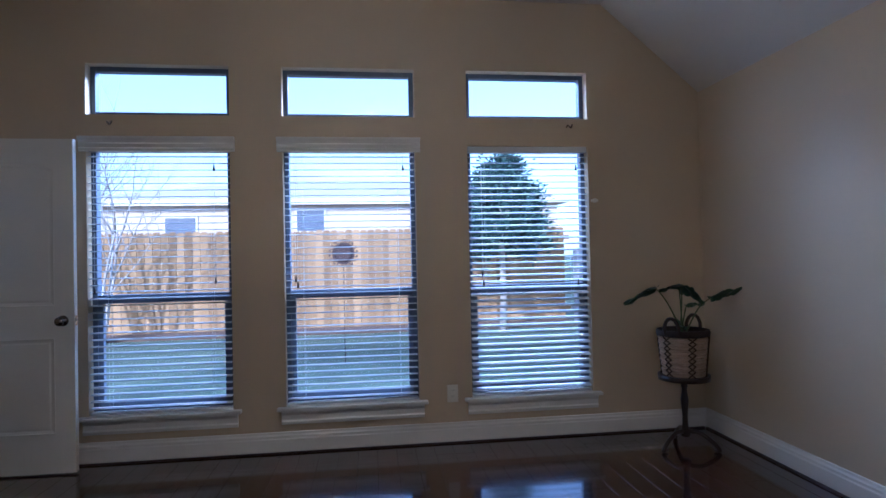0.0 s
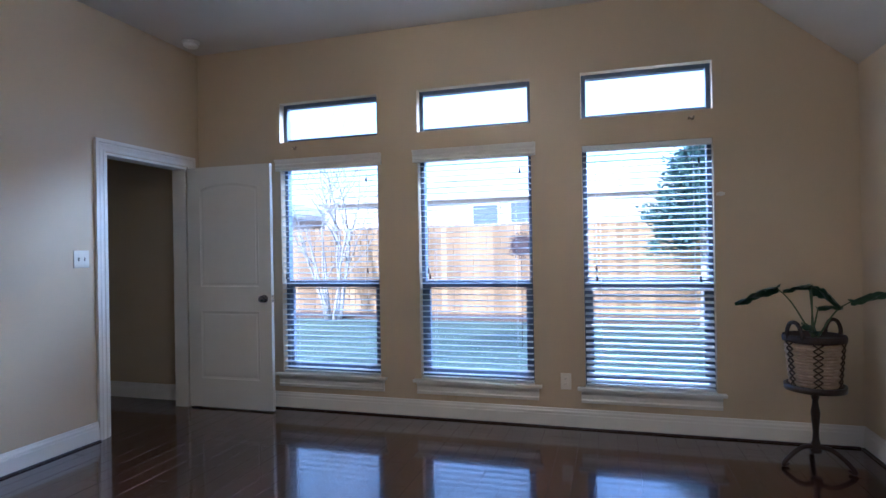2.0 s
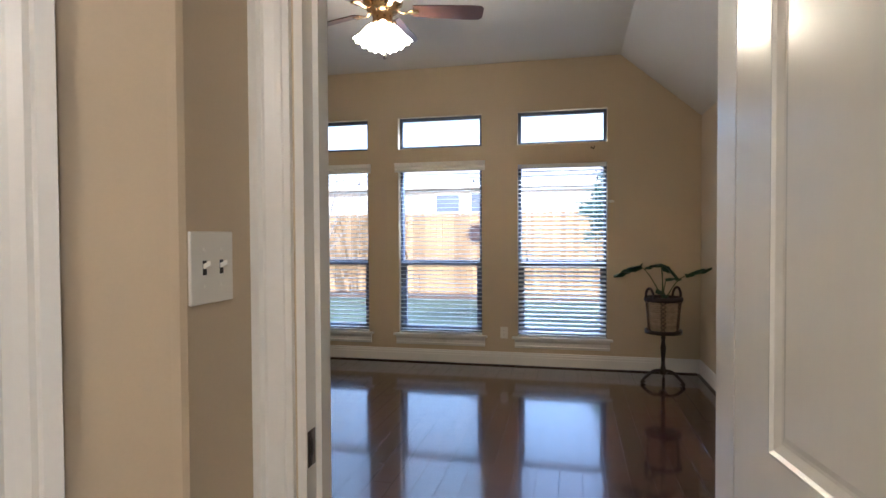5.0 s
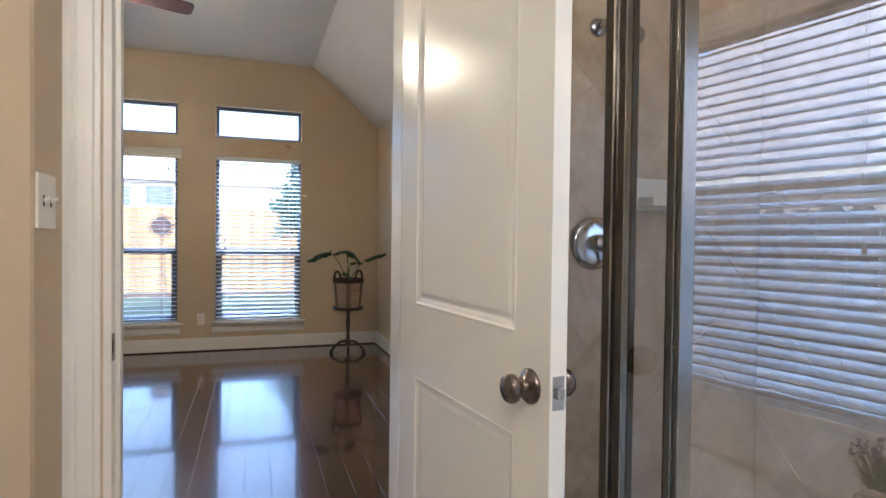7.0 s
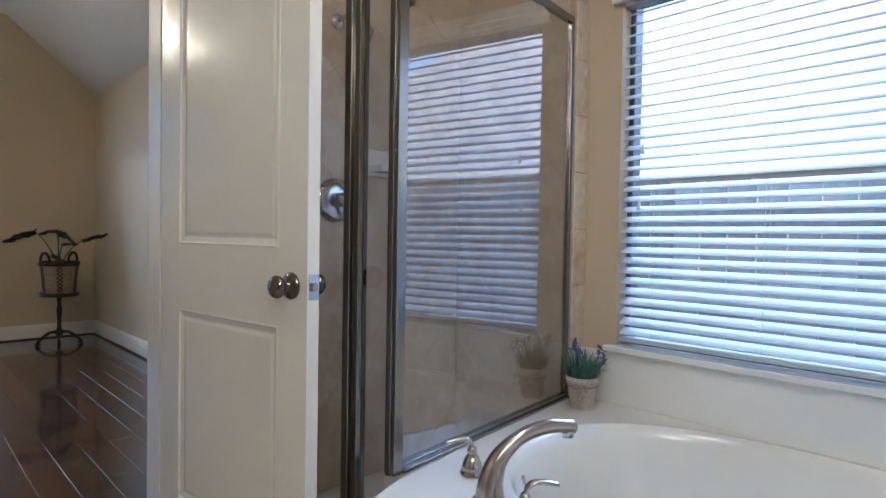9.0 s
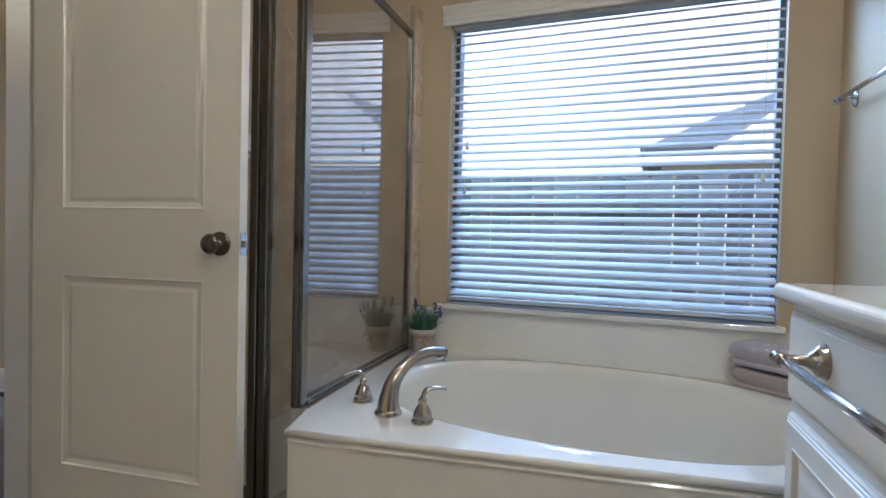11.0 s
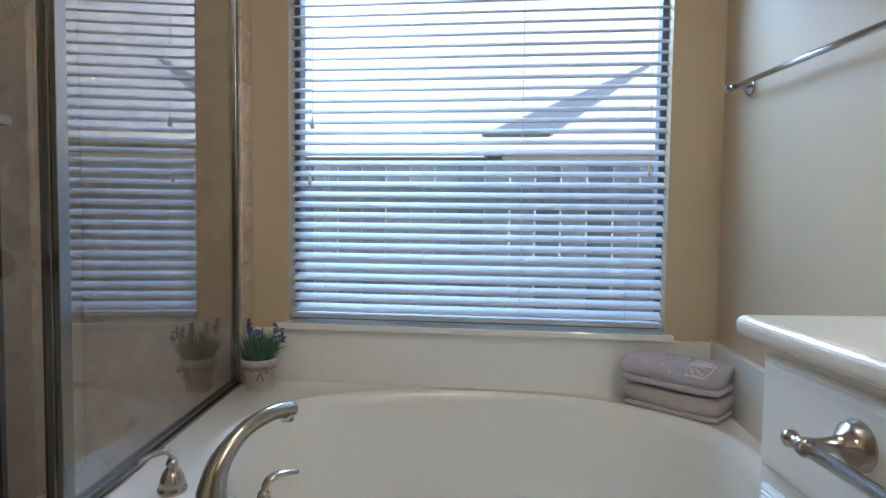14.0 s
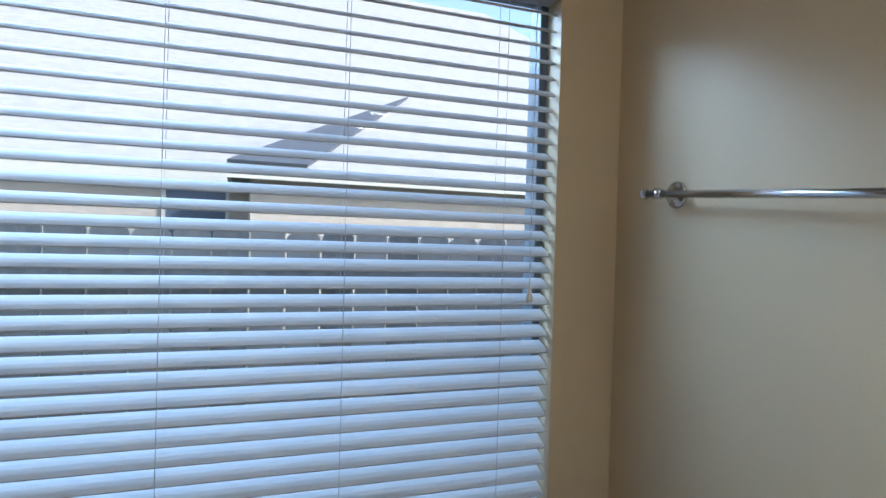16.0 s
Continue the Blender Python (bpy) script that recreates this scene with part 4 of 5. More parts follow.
part("side_top_rail", boxes((CX + 0.018, SG - 0.014, ST - 0.025, WE - 0.002, SG + 0.014, ST), bevel=0.002), M_SHFRAME, sh)
part("side_bottom_rail", boxes((CX + 0.018, SG - 0.014, DZ, WE - 0.002, SG + 0.014, DZ + 0.022), (CX + 0.018, SG - 0.024, DZ, WE - 0.002, SG - 0.014, DZ + 0.010), bevel=0.002), M_SHFRAME, sh)
part("wall_channel", boxes((WE - 0.020, SG - 0.012, DZ + 0.022, WE - 0.002, SG + 0.012, ST - 0.025), bevel=0.002), M_SHFRAME, sh, "dark metal wall channel")
part("door_bottom_rail", boxes((SX - 0.014, -1.055, 0.12, SX + 0.008, -0.53, 0.15), bevel=0.002), M_SHFRAME, sh)
for nm, b, facing in (("side_glass", (CX + 0.018, SG - 0.003, DZ + 0.022, WE - 0.020, SG + 0.003, ST - 0.025), (0, -1, 0)),                       ("door_glass", (SX - 0.007, P1Y + 0.050, 0.15, SX - 0.001, -0.53, ST - 0.035), (-1, 0, 0))):
    sheet(nm, b, M_SHGLASS if nm == "side_glass" else M_SHDOOR, sh, "slightly smoky clear glass", facing)
for ob in sh.children:
    if ob.name.split(".")[0] in ("corner_post", "side_top_rail", "side_bottom_rail", "wall_channel", "side_glass"):
        ob.matrix_basis = SKEW
sg = prism([(SX + 0.000, P1Y - 0.010), (CP.x - 0.022, CP.y + 0.012), (CP.x - 0.018, CP.y + 0.014), (SX + 0.004, P1Y - 0.008)], (0, 0, 0.12), (1, 0, 0), (0, 1, 0), (0, 0, 1), ST - 0.15)
sg = part("strip_glass", sg, M_SHGLASS, sh, "slightly smoky clear glass")
sg.data.materials.append(M_CLEAR)
for p in sg.data.polygons:
    p.material_index = 0 if p.normal.dot(Vector((-0.96, -0.27, 0))) > 0.8 else 1
sg.visible_shadow = False
tagged(part("shower_curb", boxes((SX - 0.055, -1.128, 0, SX + 0.055, -0.47, 0.10), (SX - 0.018, -1.128, 0.10, SX + 0.03, P1Y + 0.02, 0.12), bevel=0.004), M_TUB), label="cream shower curb and knee wall", category="shower curb", kind="structure")
tagged(part("shower_pan", boxes((SX + 0.055, -1.018, 0.0, WE, -0.47, 0.05)), M_TUB), label="cream shower pan", category="shower pan", kind="structure")

va = empty("shower_valve", pose(2.340, -0.470, 1.187, 90), label="round chrome shower valve on the tiles", category="shower valve")
part("escutcheon", lathe([(0.086, 0), (0.084, 0.006), (0.066, 0.014), (0.04, 0.018)], 36), M_CHROME, va, smooth=True)
part("hub", lathe([(0.03, 0.015), (0.028, 0.05), (0.02, 0.058), (0.001, 0.06)], 24), M_CHROME, va, smooth=True)
part("lever", tube([(0, 0, 0.045), (0.02, -0.03, 0.05), (0.035, -0.07, 0.05)], [0.010, 0.009, 0.007], 10), M_CHROME, va, smooth=True)
hd = empty("wall_shower", pose(2.342, -0.470, 1.88), label="chrome shower head on a short arm", category="shower")
part("flange", lathe([(0.03, 0), (0.028, 0.006), (0.012, 0.010)], 24, m=pose(0, 0, 0, 90)), M_CHROME, hd, smooth=True)
part("arm", tube(curve_pts([(0, 0, 0), (0, -0.06, 0.005), (0, -0.10, -0.02), (0, -0.13, -0.05)], 6), 0.010, 10), M_CHROME, hd, smooth=True)
part("head", lathe([(0.012, 0.0), (0.02, -0.015), (0.045, -0.045), (0.048, -0.055), (0.001, -0.056)], 28, m=pose(0, -0.13, -0.045, -35)), M_CHROME, hd, smooth=True)
sd2 = empty("soap_dish", pose(2.568, -0.470, 1.345), label="cream ceramic soap dish set in the tiles", category="soap dish")
part("backplate", boxes((-0.075, -0.012, -0.05, 0.075, 0.0, 0.06), bevel=0.004), M_TUB, sd2)
part("dish", boxes((-0.07, -0.085, -0.035, 0.07, -0.012, -0.020), (-0.07, -0.088, -0.035, 0.07, -0.078, -0.006), (-0.07, -0.078, -0.020, -0.062, -0.012, -0.006), (0.062, -0.078, -0.020, 0.07, -0.012, -0.006), bevel=0.003), M_TUB, sd2)

# ---- towel bar on the wall ----
tb = empty("towel_bar", None, label="chrome towel bar on the bathroom wall", category="towel bar")
for x, z in ((2.905, 1.462), (2.105, 1.405)):
    m = pose(x, WY, z, -90)
    part("bracket", lathe([(0.030, 0), (0.030, 0.004), (0.026, 0.008), (0.022, 0.009), (0.018, 0.013), (0.010, 0.020), (0.008, 0.038), (0.012, 0.044), (0.012, 0.058), (0.001, 0.062)], 28, m=m), M_CHROME, tb, smooth=True)
part("bar", tube([(2.942, WY + 0.050, 1.464), (2.068, WY + 0.050, 1.403)], 0.008, 16), M_CHROME, tb, smooth=True)
for x, z, s in ((2.944, 1.464, 1), (2.066, 1.403, -1)):
    part("finial", lathe([(0.008, 0), (0.012, 0.004), (0.012, 0.010), (0.007, 0.015), (0.001, 0.016)], 16, m=pose(x, WY + 0.050, z, 0, 90 * s)), M_CHROME, tb, smooth=True)

# ---- vanity ----
VF, VE = -2.530, 2.050               # front face and end
va2 = empty("vanity_cabinet", None, label="white raised-panel vanity cabinet with moulded doors", category="cabinet")
part("carcass", boxes((0.90, WY + 0.012, 0.10, VE, VF, 0.832), (0.90, WY + 0.012, 0.0, VE - 0.02, VF - 0.06, 0.10)), M_CAB, va2)


def fielded(name, x0, x1, z0, z1, parent, raised=True):
    """An overlay front with a stepped edge; raised: with a recessed and fielded centre."""
    y = VF
    bm = bmesh.new()

    def loop(e, dy):
        return [bm.verts.new((a, y + dy, b)) for a, b in ((x0 + e, z0 + e), (x1 - e, z0 + e), (x1 - e, z1 - e), (x0 + e, z1 - e))]
    steps = [(0, 0), (0, 0.008), (0.004, 0.012), (0.008, 0.012), (0.010, 0.015), (0.014, 0.015), (0.016, 0.018)]
    if raised:
        steps += [(0.060, 0.018), (0.062, 0.020), (0.066, 0.019), (0.074, 0.010), (0.082, 0.010), (0.112, 0.017)]
    ls = [loop(*s) for s in steps]
    for la, lb in zip(ls, ls[1:]):
        for i in range(4):
            bm.faces.new((la[i], la[(i + 1) % 4], lb[(i + 1) % 4], lb[i]))
    bm.faces.new(ls[-1])
    bm.faces.new(ls[0][::-1])
    return part(name, bm, M_CAB, parent)


for x0, xm, x1 in ((0.915, 1.475, 2.030),):
    fielded("drawer_front", x0, x1, 0.622, 0.815, va2, False)
    fielded("door", xm + 0.004, x1, 0.125, 0.590, va2)
    fielded("door", x0, xm - 0.004, 0.125, 0.590, va2)
vt = empty("vanity_counter", None, label="cream cultured-marble vanity counter with bullnose edge", category="counter")
CT = 0.873
bm = boxes((0.89, WY + 0.012, CT - 0.040, 2.092, VF + 0.038, CT))
es = [e for e in bm.edges if all(abs(v.co.y - (VF + 0.038)) < 1e-5 for v in e.verts) and abs(e.verts[0].co.z - e.verts[1].co.z) < 1e-5]
es += [e for e in bm.edges if all(abs(v.co.x - 2.092) < 1e-5 for v in e.verts)]
bmesh.ops.bevel(bm, geom=list(set(es)), offset=0.017, segments=5, affect='EDGES', profile=0.5)
part("slab", bm, M_COUNTER, vt)
bm = lathe([(0.235, 0.0), (0.232, 0.005), (0.222, 0.006), (0.212, 0.003), (0.200, 0.0035), (0.001, 0.0035)], 48)
bmesh.ops.scale(bm, vec=(0.75, 0.58, 1.0), verts=bm.verts[:])
bmesh.ops.translate(bm, vec=(1.48, -2.68, CT), verts=bm.verts[:])
part("sink_rim", bm, M_SINK, vt, "ivory oval sink rim", True)
vb = empty("towel_bar", None, label="brushed nickel towel bar on the vanity front", category="towel bar")
for x in (1.797, 1.165):
    m = pose(x, VF + 0.018, 0.748, -90)
    part("bracket", lathe([(0.034, 0), (0.034, 0.003), (0.030, 0.007), (0.030, 0.013), (0.025, 0.017), (0.017, 0.023), (0.011, 0.032), (0.0085, 0.055), (0.010, 0.070), (0.010, 0.080), (0.001, 0.083)], 30, m=m), M_NICKEL, vb, "stepped nickel rosette", True)
YBAR = VF + 0.018 + 0.075
part("bar", tube([(1.822, YBAR, 0.748), (1.148, YBAR, 0.748)], 0.009, 18), M_CHROME, vb, smooth=True)
for x, s in ((1.812, 1), (1.150, -1)):
    part("finial", lathe([(0.0095, -0.030), (0.0125, -0.027), (0.0125, -0.020), (0.0095, -0.016), (0.0095, -0.002), (0.011, 0.001), (0.0125, 0.006), (0.0105, 0.013), (0.006, 0.017), (0.001, 0.018)], 20, m=pose(x, YBAR, 0.748, 0, 90 * s)), M_NICKEL, vb, "turned nickel end cap", True)

TURN = Matrix.Translation((VE, VF, 0)) @ pose(0, 0, 0, 0, 0, 6) @ Matrix.Translation((-VE, -VF, 0))   # the vanity stands slightly aslant
for root in (va2, vt, vb):
    root.matrix_world = TURN

# lamp over the vanity
vl = empty("vanity_light", None, label="wall-mounted vanity light with three warm globes", category="wall lamp")
part("backplate", boxes((0.55, WY, 2.06, 1.25, WY + 0.03, 2.16), bevel=0.006), M_NICKEL, vl)
for x in (0.66, 0.90, 1.14):
    part("socket", lathe([(0.025, 0.0), (0.025, 0.05)], 16, m=pose(x, WY + 0.03, 2.11, -90)), M_NICKEL, vl)
    g = bmesh.new()
    bmesh.ops.create_uvsphere(g, u_segments=20, v_segments=12, radius=0.06, matrix=Matrix.Translation((x, WY + 0.13, 2.11)))
    part("globe", g, M_BULB, vl, "lit warm globe bulb", True)


# fill light added out of view to brighten the bathroom
cd = empty("fill_light_dome", pose(1.72, -2.0, 2.6), label="unseen round fill light added over the tub front", category="ceiling light")
part("trim_ring", lathe([(0.17, 0.0), (0.17, -0.02), (0.15, -0.025)], 32), M_NICKEL, cd, smooth=True)
part("dome", lathe([(0.148, -0.02), (0.14, -0.045), (0.10, -0.07), (0.05, -0.082), (0.001, -0.085)], 32), M_FILL, cd, "glowing dome of the added fill light", True)


# ---- towels ----
def towel(name, m, length, width, height, mat, label, folds=3):
    """Folded towel: layers that turn round at the front edge."""
    root = empty(name, m, label=label, category="towel")
    zs = [0.0, height * 0.30, height] if folds == 2 else [0.0, height]
    for k in range(folds):
        lay = zs[k + 1] - zs[k]
        bm = bmesh.new()
        prof = []
        hw, r = width / 2 - 0.006 * (1 - k), lay / 2 * 1.0
        for i in range(9):
            a = -math.pi / 2 + math.pi * i / 8
            prof.append((hw - r + r * math.cos(a), r * math.sin(a)))
        for i in range(9):
            a = math.pi / 2 + math.pi * i / 8
            prof.append((-hw + r + r * math.cos(a), r * math.sin(a)))
        n = 26
        rings = []
        for i in range(n + 1):
            f = i / n
            e = 1 - 0.30 * (abs(2 * f - 1) ** 14)
            zc = (zs[k] + zs[k + 1]) / 2
            ring = []
            for a, b in prof:
                w = noise.noise(Vector((f * 6 + k * 3, a * 20, b * 30))) * 0.0035
                sag = -0.006 * (k + 1) / folds * math.cos(math.pi * (2 * f - 1) / 2)
                ring.append(bm.verts.new(((f - 0.5) * length + w, a + w, zc + b * e + w * 0.8 + (sag if k else 0) + (0.002 if b < 0 and k == 0 else 0))))
            rings.append(ring)
        c = len(prof)
        for ra, rb in zip(rings, rings[1:]):
            for j in range(c):
                bm.faces.new((ra[j], ra[(j + 1) % c], rb[(j + 1) % c], rb[j]))
        bm.faces.new(rings[0])
        bm.faces.new(rings[-1])
        part("fold", bm, mat, root, smooth=True)
    return root


TM = pose(2.955, -2.660, DZ + 0.0005, 0, 0, 52) @ Matrix.Diagonal((1.08, 1.05, 1.32, 1))
towel("folded_towel", TM, 0.285, 0.17, 0.062, M_TOWEL2, "taupe folded bath towel on the tub corner", 2)
tw = towel("folded_towel", TM @ pose(0.004, 0.002, 0.063), 0.295, 0.175, 0.070, M_TOWEL1, "lavender-grey folded towel with white embroidery", 2)


def on_towel(u, v):
    """A point on the top towel's upper fold: u along it, v round from the top to its front edge."""
    hw, r, z0 = 0.0875, 0.0245, 0.021 + 0.0245
    if v < hw - r:
        return Vector((u, v, z0 + r + 0.0008))
    a = min((v - (hw - r)) / r, 1.5)
    return Vector((u, hw - r + (r + 0.0012) * math.sin(a), z0 + (r + 0.0012) * math.cos(a)))


for k in range(9):
    a = radians(-80 + 20 * k)
    part("embroidered_ray", tube([on_towel(-0.05 - (0.022 + 0.012 * q) * math.cos(a), 0.062 + (0.016 + 0.009 * q) * math.sin(a)) for q in range(5)], 0.0018, 5), M_EMBROID, tw)
for rr in (0.018, 0.078):
    part("embroidered_arc", tube([on_towel(-0.05 - rr * math.cos(radians(-90 + 12 * q)), 0.062 + 0.75 * rr * math.sin(radians(-90 + 12 * q))) for q in range(16)], 0.0018, 5), M_EMBROID, tw)
for k in range(8):
    a = radians(95 + 24 * k)
    part("embroidered_dot", lathe([(0.0045, -0.001), (0.004, 0.001), (0.001, 0.0016)], 8, m=Matrix.Translation(on_towel(-0.045 - 0.075 * math.cos(a), 0.055 + 0.05 * math.sin(a)))), M_EMBROID, tw)

# ---- lavender pot ----
lp = empty("lavender_pot", pose(2.965, -1.205, DZ) @ Matrix.Scale(1.08, 4), label="small whitewashed clay pot of lavender with a raffia bow", category="potted plant")
part("pot", lathe([(0.038, 0), (0.040, 0.002), (0.050, 0.085), (0.056, 0.087), (0.058, 0.108), (0.054, 0.110), (0.050, 0.098), (0.001, 0.095)], 32), M_POT, lp, smooth=True)
part("bow", tube([(0.0515 * math.cos(2 * math.pi * k / 24), 0.0515 * math.sin(2 * math.pi * k / 24), 0.078) for k in range(25)], 0.003, 6), M_TWINE, lp, "pinkish raffia tie", True)
for s in (-1, 1):
    c0 = Vector((-0.045, -0.024 + 0.0 * s, 0.078))
    part("bow_loop", tube(curve_pts([c0, c0 + Vector((-0.008, s * 0.022, 0.010)), c0 + Vector((-0.008, s * 0.026, -0.006)), c0, c0 + Vector((-0.006, s * 0.012, -0.035))], 6), 0.0028, 6), M_TWINE, lp)
rl = random.Random(4)
bm = bmesh.new()
for k in range(230):
    a, r = rl.uniform(0, 6.283), 0.045 * math.sqrt(rl.random())
    b0 = Vector((r * math.cos(a), r * math.sin(a), 0.095))
    out = rl.uniform(0.2, 1.7)
    L = rl.uniform(0.05, 0.125) * (1.1 - 0.25 * out)
    tip = b0 + Vector((math.cos(a) * out * 0.045, math.sin(a) * out * 0.045, L))
    mid = (b0 + tip) / 2 + Vector((0, 0, 0.012))
    w = Vector((-math.sin(a), math.cos(a), 0)) * 0.0024
    v = [bm.verts.new(p) for p in (b0 - w, b0 + w, mid + w, tip, mid - w)]
    bm.faces.new(v)
part("foliage", bm, M_GRASSY, lp, "fine green lavender leaves")
for k in range(10):
    a, r = rl.uniform(0, 6.283), rl.uniform(0.0, 0.04)
    base = Vector((r * math.cos(a), r * math.sin(a), 0.095))
    tip = base + Vector((math.cos(a) * rl.uniform(0.01, 0.05), math.sin(a) * rl.uniform(0.01, 0.05), rl.uniform(0.07, 0.115)))
    bm = bmesh.new()
    tube([base, tip], 0.0011, 5, bm)
    part("flower_stalk", bm, M_GRASSY, lp)
    bm = bmesh.new()
    for q in range(16):
        c = tip + Vector((rl.uniform(-0.006, 0.006), rl.uniform(-0.006, 0.006), rl.uniform(-0.014, 0.026)))
        bmesh.ops.create_icosphere(bm, subdivisions=1, radius=rl.uniform(0.0025, 0.0045), matrix=Matrix.Translation(c))
    tagged(part("bloom", bm, M_LAVENDER, lp), label="purple lavender bloom", kind="stuff")

# ---- outdoors ----
GZ = -0.12
bm = bmesh.new()
vs = [bm.verts.new(p) for p in ((-400, -400, GZ), (400, -400, GZ), (400, 400, GZ), (-400, 400, GZ))]
bm.faces.new(vs)
structure("ground", bm, M_LAWN, "patchy winter lawn behind the house")


def picket_fence(name, p0, p1, top, base, mat, label, w=0.14, gap=0.006, face=1):
    """Dog-eared boards on rails, from p0 to p1."""
    a, b = Vector((*p0, 0)), Vector((*p1, 0))
    d = (b - a).normalized()
    nrm = Vector((0, 0, 1)).cross(d) * face
    root = empty(name, None, label=label, category="fence")
    L = (b - a).length
    n = int(L / (w + gap))
    h = top - base
    bm = prism([(0, 0), (w, 0), (w, h - 0.03), (w - 0.03, h), (0.03, h), (0, h - 0.03)], (0, 0, 0), d, (0, 0, 1), nrm, 0.016)
    first = part("picket", bm, mat, root)
    rf = random.Random(11)
    for i in range(n):
        ob = first if i == 0 else new("picket", first.data)
        ob.parent = root
        off = a + d * (i * (w + gap)) + nrm * rf.uniform(-0.004, 0.004)
        ob.matrix_basis = Matrix.Translation((off.x, off.y, base + rf.uniform(-0.014, 0.012)))
    for z in (base + 0.25, base + h * 0.55, top - 0.25):
        bm = prism([(0, 0), (L, 0), (L, 0.09), (0, 0.09)], a - nrm * 0.042 + Vector((0, 0, z)), d, (0, 0, 1), nrm, 0.036)
        part("rail", bm, mat, root)
    return root


picket_fence("garden_fence", (-11.5, 12.0), (4.39, 12.0), 1.85, GZ - 0.02, M_FENCE, "sunlit cedar picket fence behind the lawn", face=-1)
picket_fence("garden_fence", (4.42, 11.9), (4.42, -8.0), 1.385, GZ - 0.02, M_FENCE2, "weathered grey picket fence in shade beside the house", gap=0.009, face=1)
structure("mulch_bed", boxes((-11.5, 11.2, GZ - 0.02, 4.3, 11.95, GZ + 0.05)), M_MULCH, "bare brown bed along the fence")

# multi-stemmed bare tree
bt = empty("bare_tree", pose(-4.55, 11.0, GZ) @ Matrix.Scale(1.4, 4), label="leafless multi-stemmed garden tree with pale bark", category="tree")
rt = random.Random(21)


def branch(bm, p, d, L, r, depth):
    pts, q = [p], p
    n = 5
    for i in range(n):
        d = (d + Vector((rt.uniform(-.12, .12), rt.uniform(-.12, .12), rt.uniform(-.02, .12)))).normalized()
        q = q + d * (L / n)
        pts.append(q)
    tube(pts, [r * (1 - 0.55 * i / n) for i in range(n + 1)], 6 if depth < 2 else 4, bm)
    if depth < 4:
        for k in range(3 if depth < 2 else 2):
            f = rt.randint(2, n)
            a = rt.uniform(0, 6.283)
            nd = (d + 0.75 * Vector((math.cos(a), math.sin(a), 0.15))).normalized()
            branch(bm, pts[f], nd, L * rt.uniform(0.55, 0.75), r * 0.5, depth + 1)


for k in range(9):
    a = k * 0.698 + 0.3
    bm = bmesh.new()
    branch(bm, Vector((0.10 * math.cos(a), 0.10 * math.sin(a), -0.03)), Vector((0.24 * math.cos(a), 0.24 * math.sin(a), 1)).normalized(), 1.45, 0.024, 0)
    part("stem", bm, M_BARK, bt, smooth=True)

# evergreen tree
cn = empty("evergreen_tree", pose(2.60, 10.6, GZ), label="dense blue-green evergreen tree on a pale bare trunk", category="tree")
part("trunk", tube([(0, 0, -0.05), (0.03, 0, 0.8), (0.01, 0.02, 1.5), (0, 0, 2.9)], [0.075, 0.06, 0.05, 0.012], 8), M_BARK, cn, smooth=True)
rc = random.Random(5)
verts, faces = [], []
boughs = []
for k in range(150):
    f = rc.random() ** 0.9
    z = 1.40 + 1.62 * f
    R = 1.0 * ((1 - (f - 0.25) / 0.82) ** 0.6 if f > 0.25 else 0.74 + 1.05 * f)
    a = rc.uniform(0, 6.283)
    r = R * rc.uniform(0.35, 1.0)
    boughs.append((Vector((r * math.cos(a), r * math.sin(a), z + 0.10 * rc.uniform(-1, 1))), a, rc.uniform(0.13, 0.26)))
for c0, a, size in boughs:
    for k in range(115):
        c = c0 + Vector((rc.gauss(0, 0.5), rc.gauss(0, 0.5), rc.gauss(0, 0.42))) * size
        d = Vector((math.cos(a) + rc.uniform(-.8, .8), math.sin(a) + rc.uniform(-.8, .8), rc.uniform(-.2, 1.0))).normalized()
        s = d.cross(Vector((rc.uniform(-1, 1), rc.uniform(-1, 1), 1))).normalized()
        L, w = rc.uniform(0.06, 0.13), rc.uniform(0.016, 0.034)
        i = len(verts)
        verts += [c, c + d * L * 0.5 + s * w, c + d * L, c + d * L * 0.5 - s * w]
        faces.append((i, i + 1, i + 2, i + 3))
me = bpy.data.meshes.new("crown")
me.from_pydata(verts, [], faces)
me.materials.append(M_NEEDLE)
crown = new("crown", me)
crown.parent = cn
tagged(crown, label="many small blue-green leaf sprays", kind="stuff")

# round iron ornament on a stake
OZ = 1.52
orn = empty("garden_ornament", pose(-0.12, 8.2, GZ) @ Matrix.Scale(0.965, 4), label="round rusty iron sun ornament on a thin stake", category="garden ornament")
part("stake", tube([(0, 0.02, -0.1), (0, 0.02, OZ - 0.05)], 0.006, 8), M_IRON, orn)
part("disc", lathe([(0.11, -0.004), (0.115, 0.0), (0.11, 0.004)], 32, m=pose(0, 0, OZ, 90)), M_IRON, orn)
part("ring", lathe([(0.125, -0.004), (0.155, -0.004), (0.155, 0.004), (0.125, 0.004), (0.125, -0.004)], 36, m=pose(0, 0.004, OZ, 90)), M_IRON, orn)
for k in range(18):
    a = 2 * math.pi * k / 18
    part("scroll", tube(curve_pts([(0.15 * math.cos(a), 0, OZ + 0.15 * math.sin(a)), (0.185 * math.cos(a + 0.06), 0, OZ + 0.185 * math.sin(a + 0.06)), (0.195 * math.cos(a + 0.16), 0, OZ + 0.195 * math.sin(a + 0.16)), (0.175 * math.cos(a + 0.2), 0, OZ + 0.175 * math.sin(a + 0.2))], 4), 0.008, 5), M_IRON, orn)


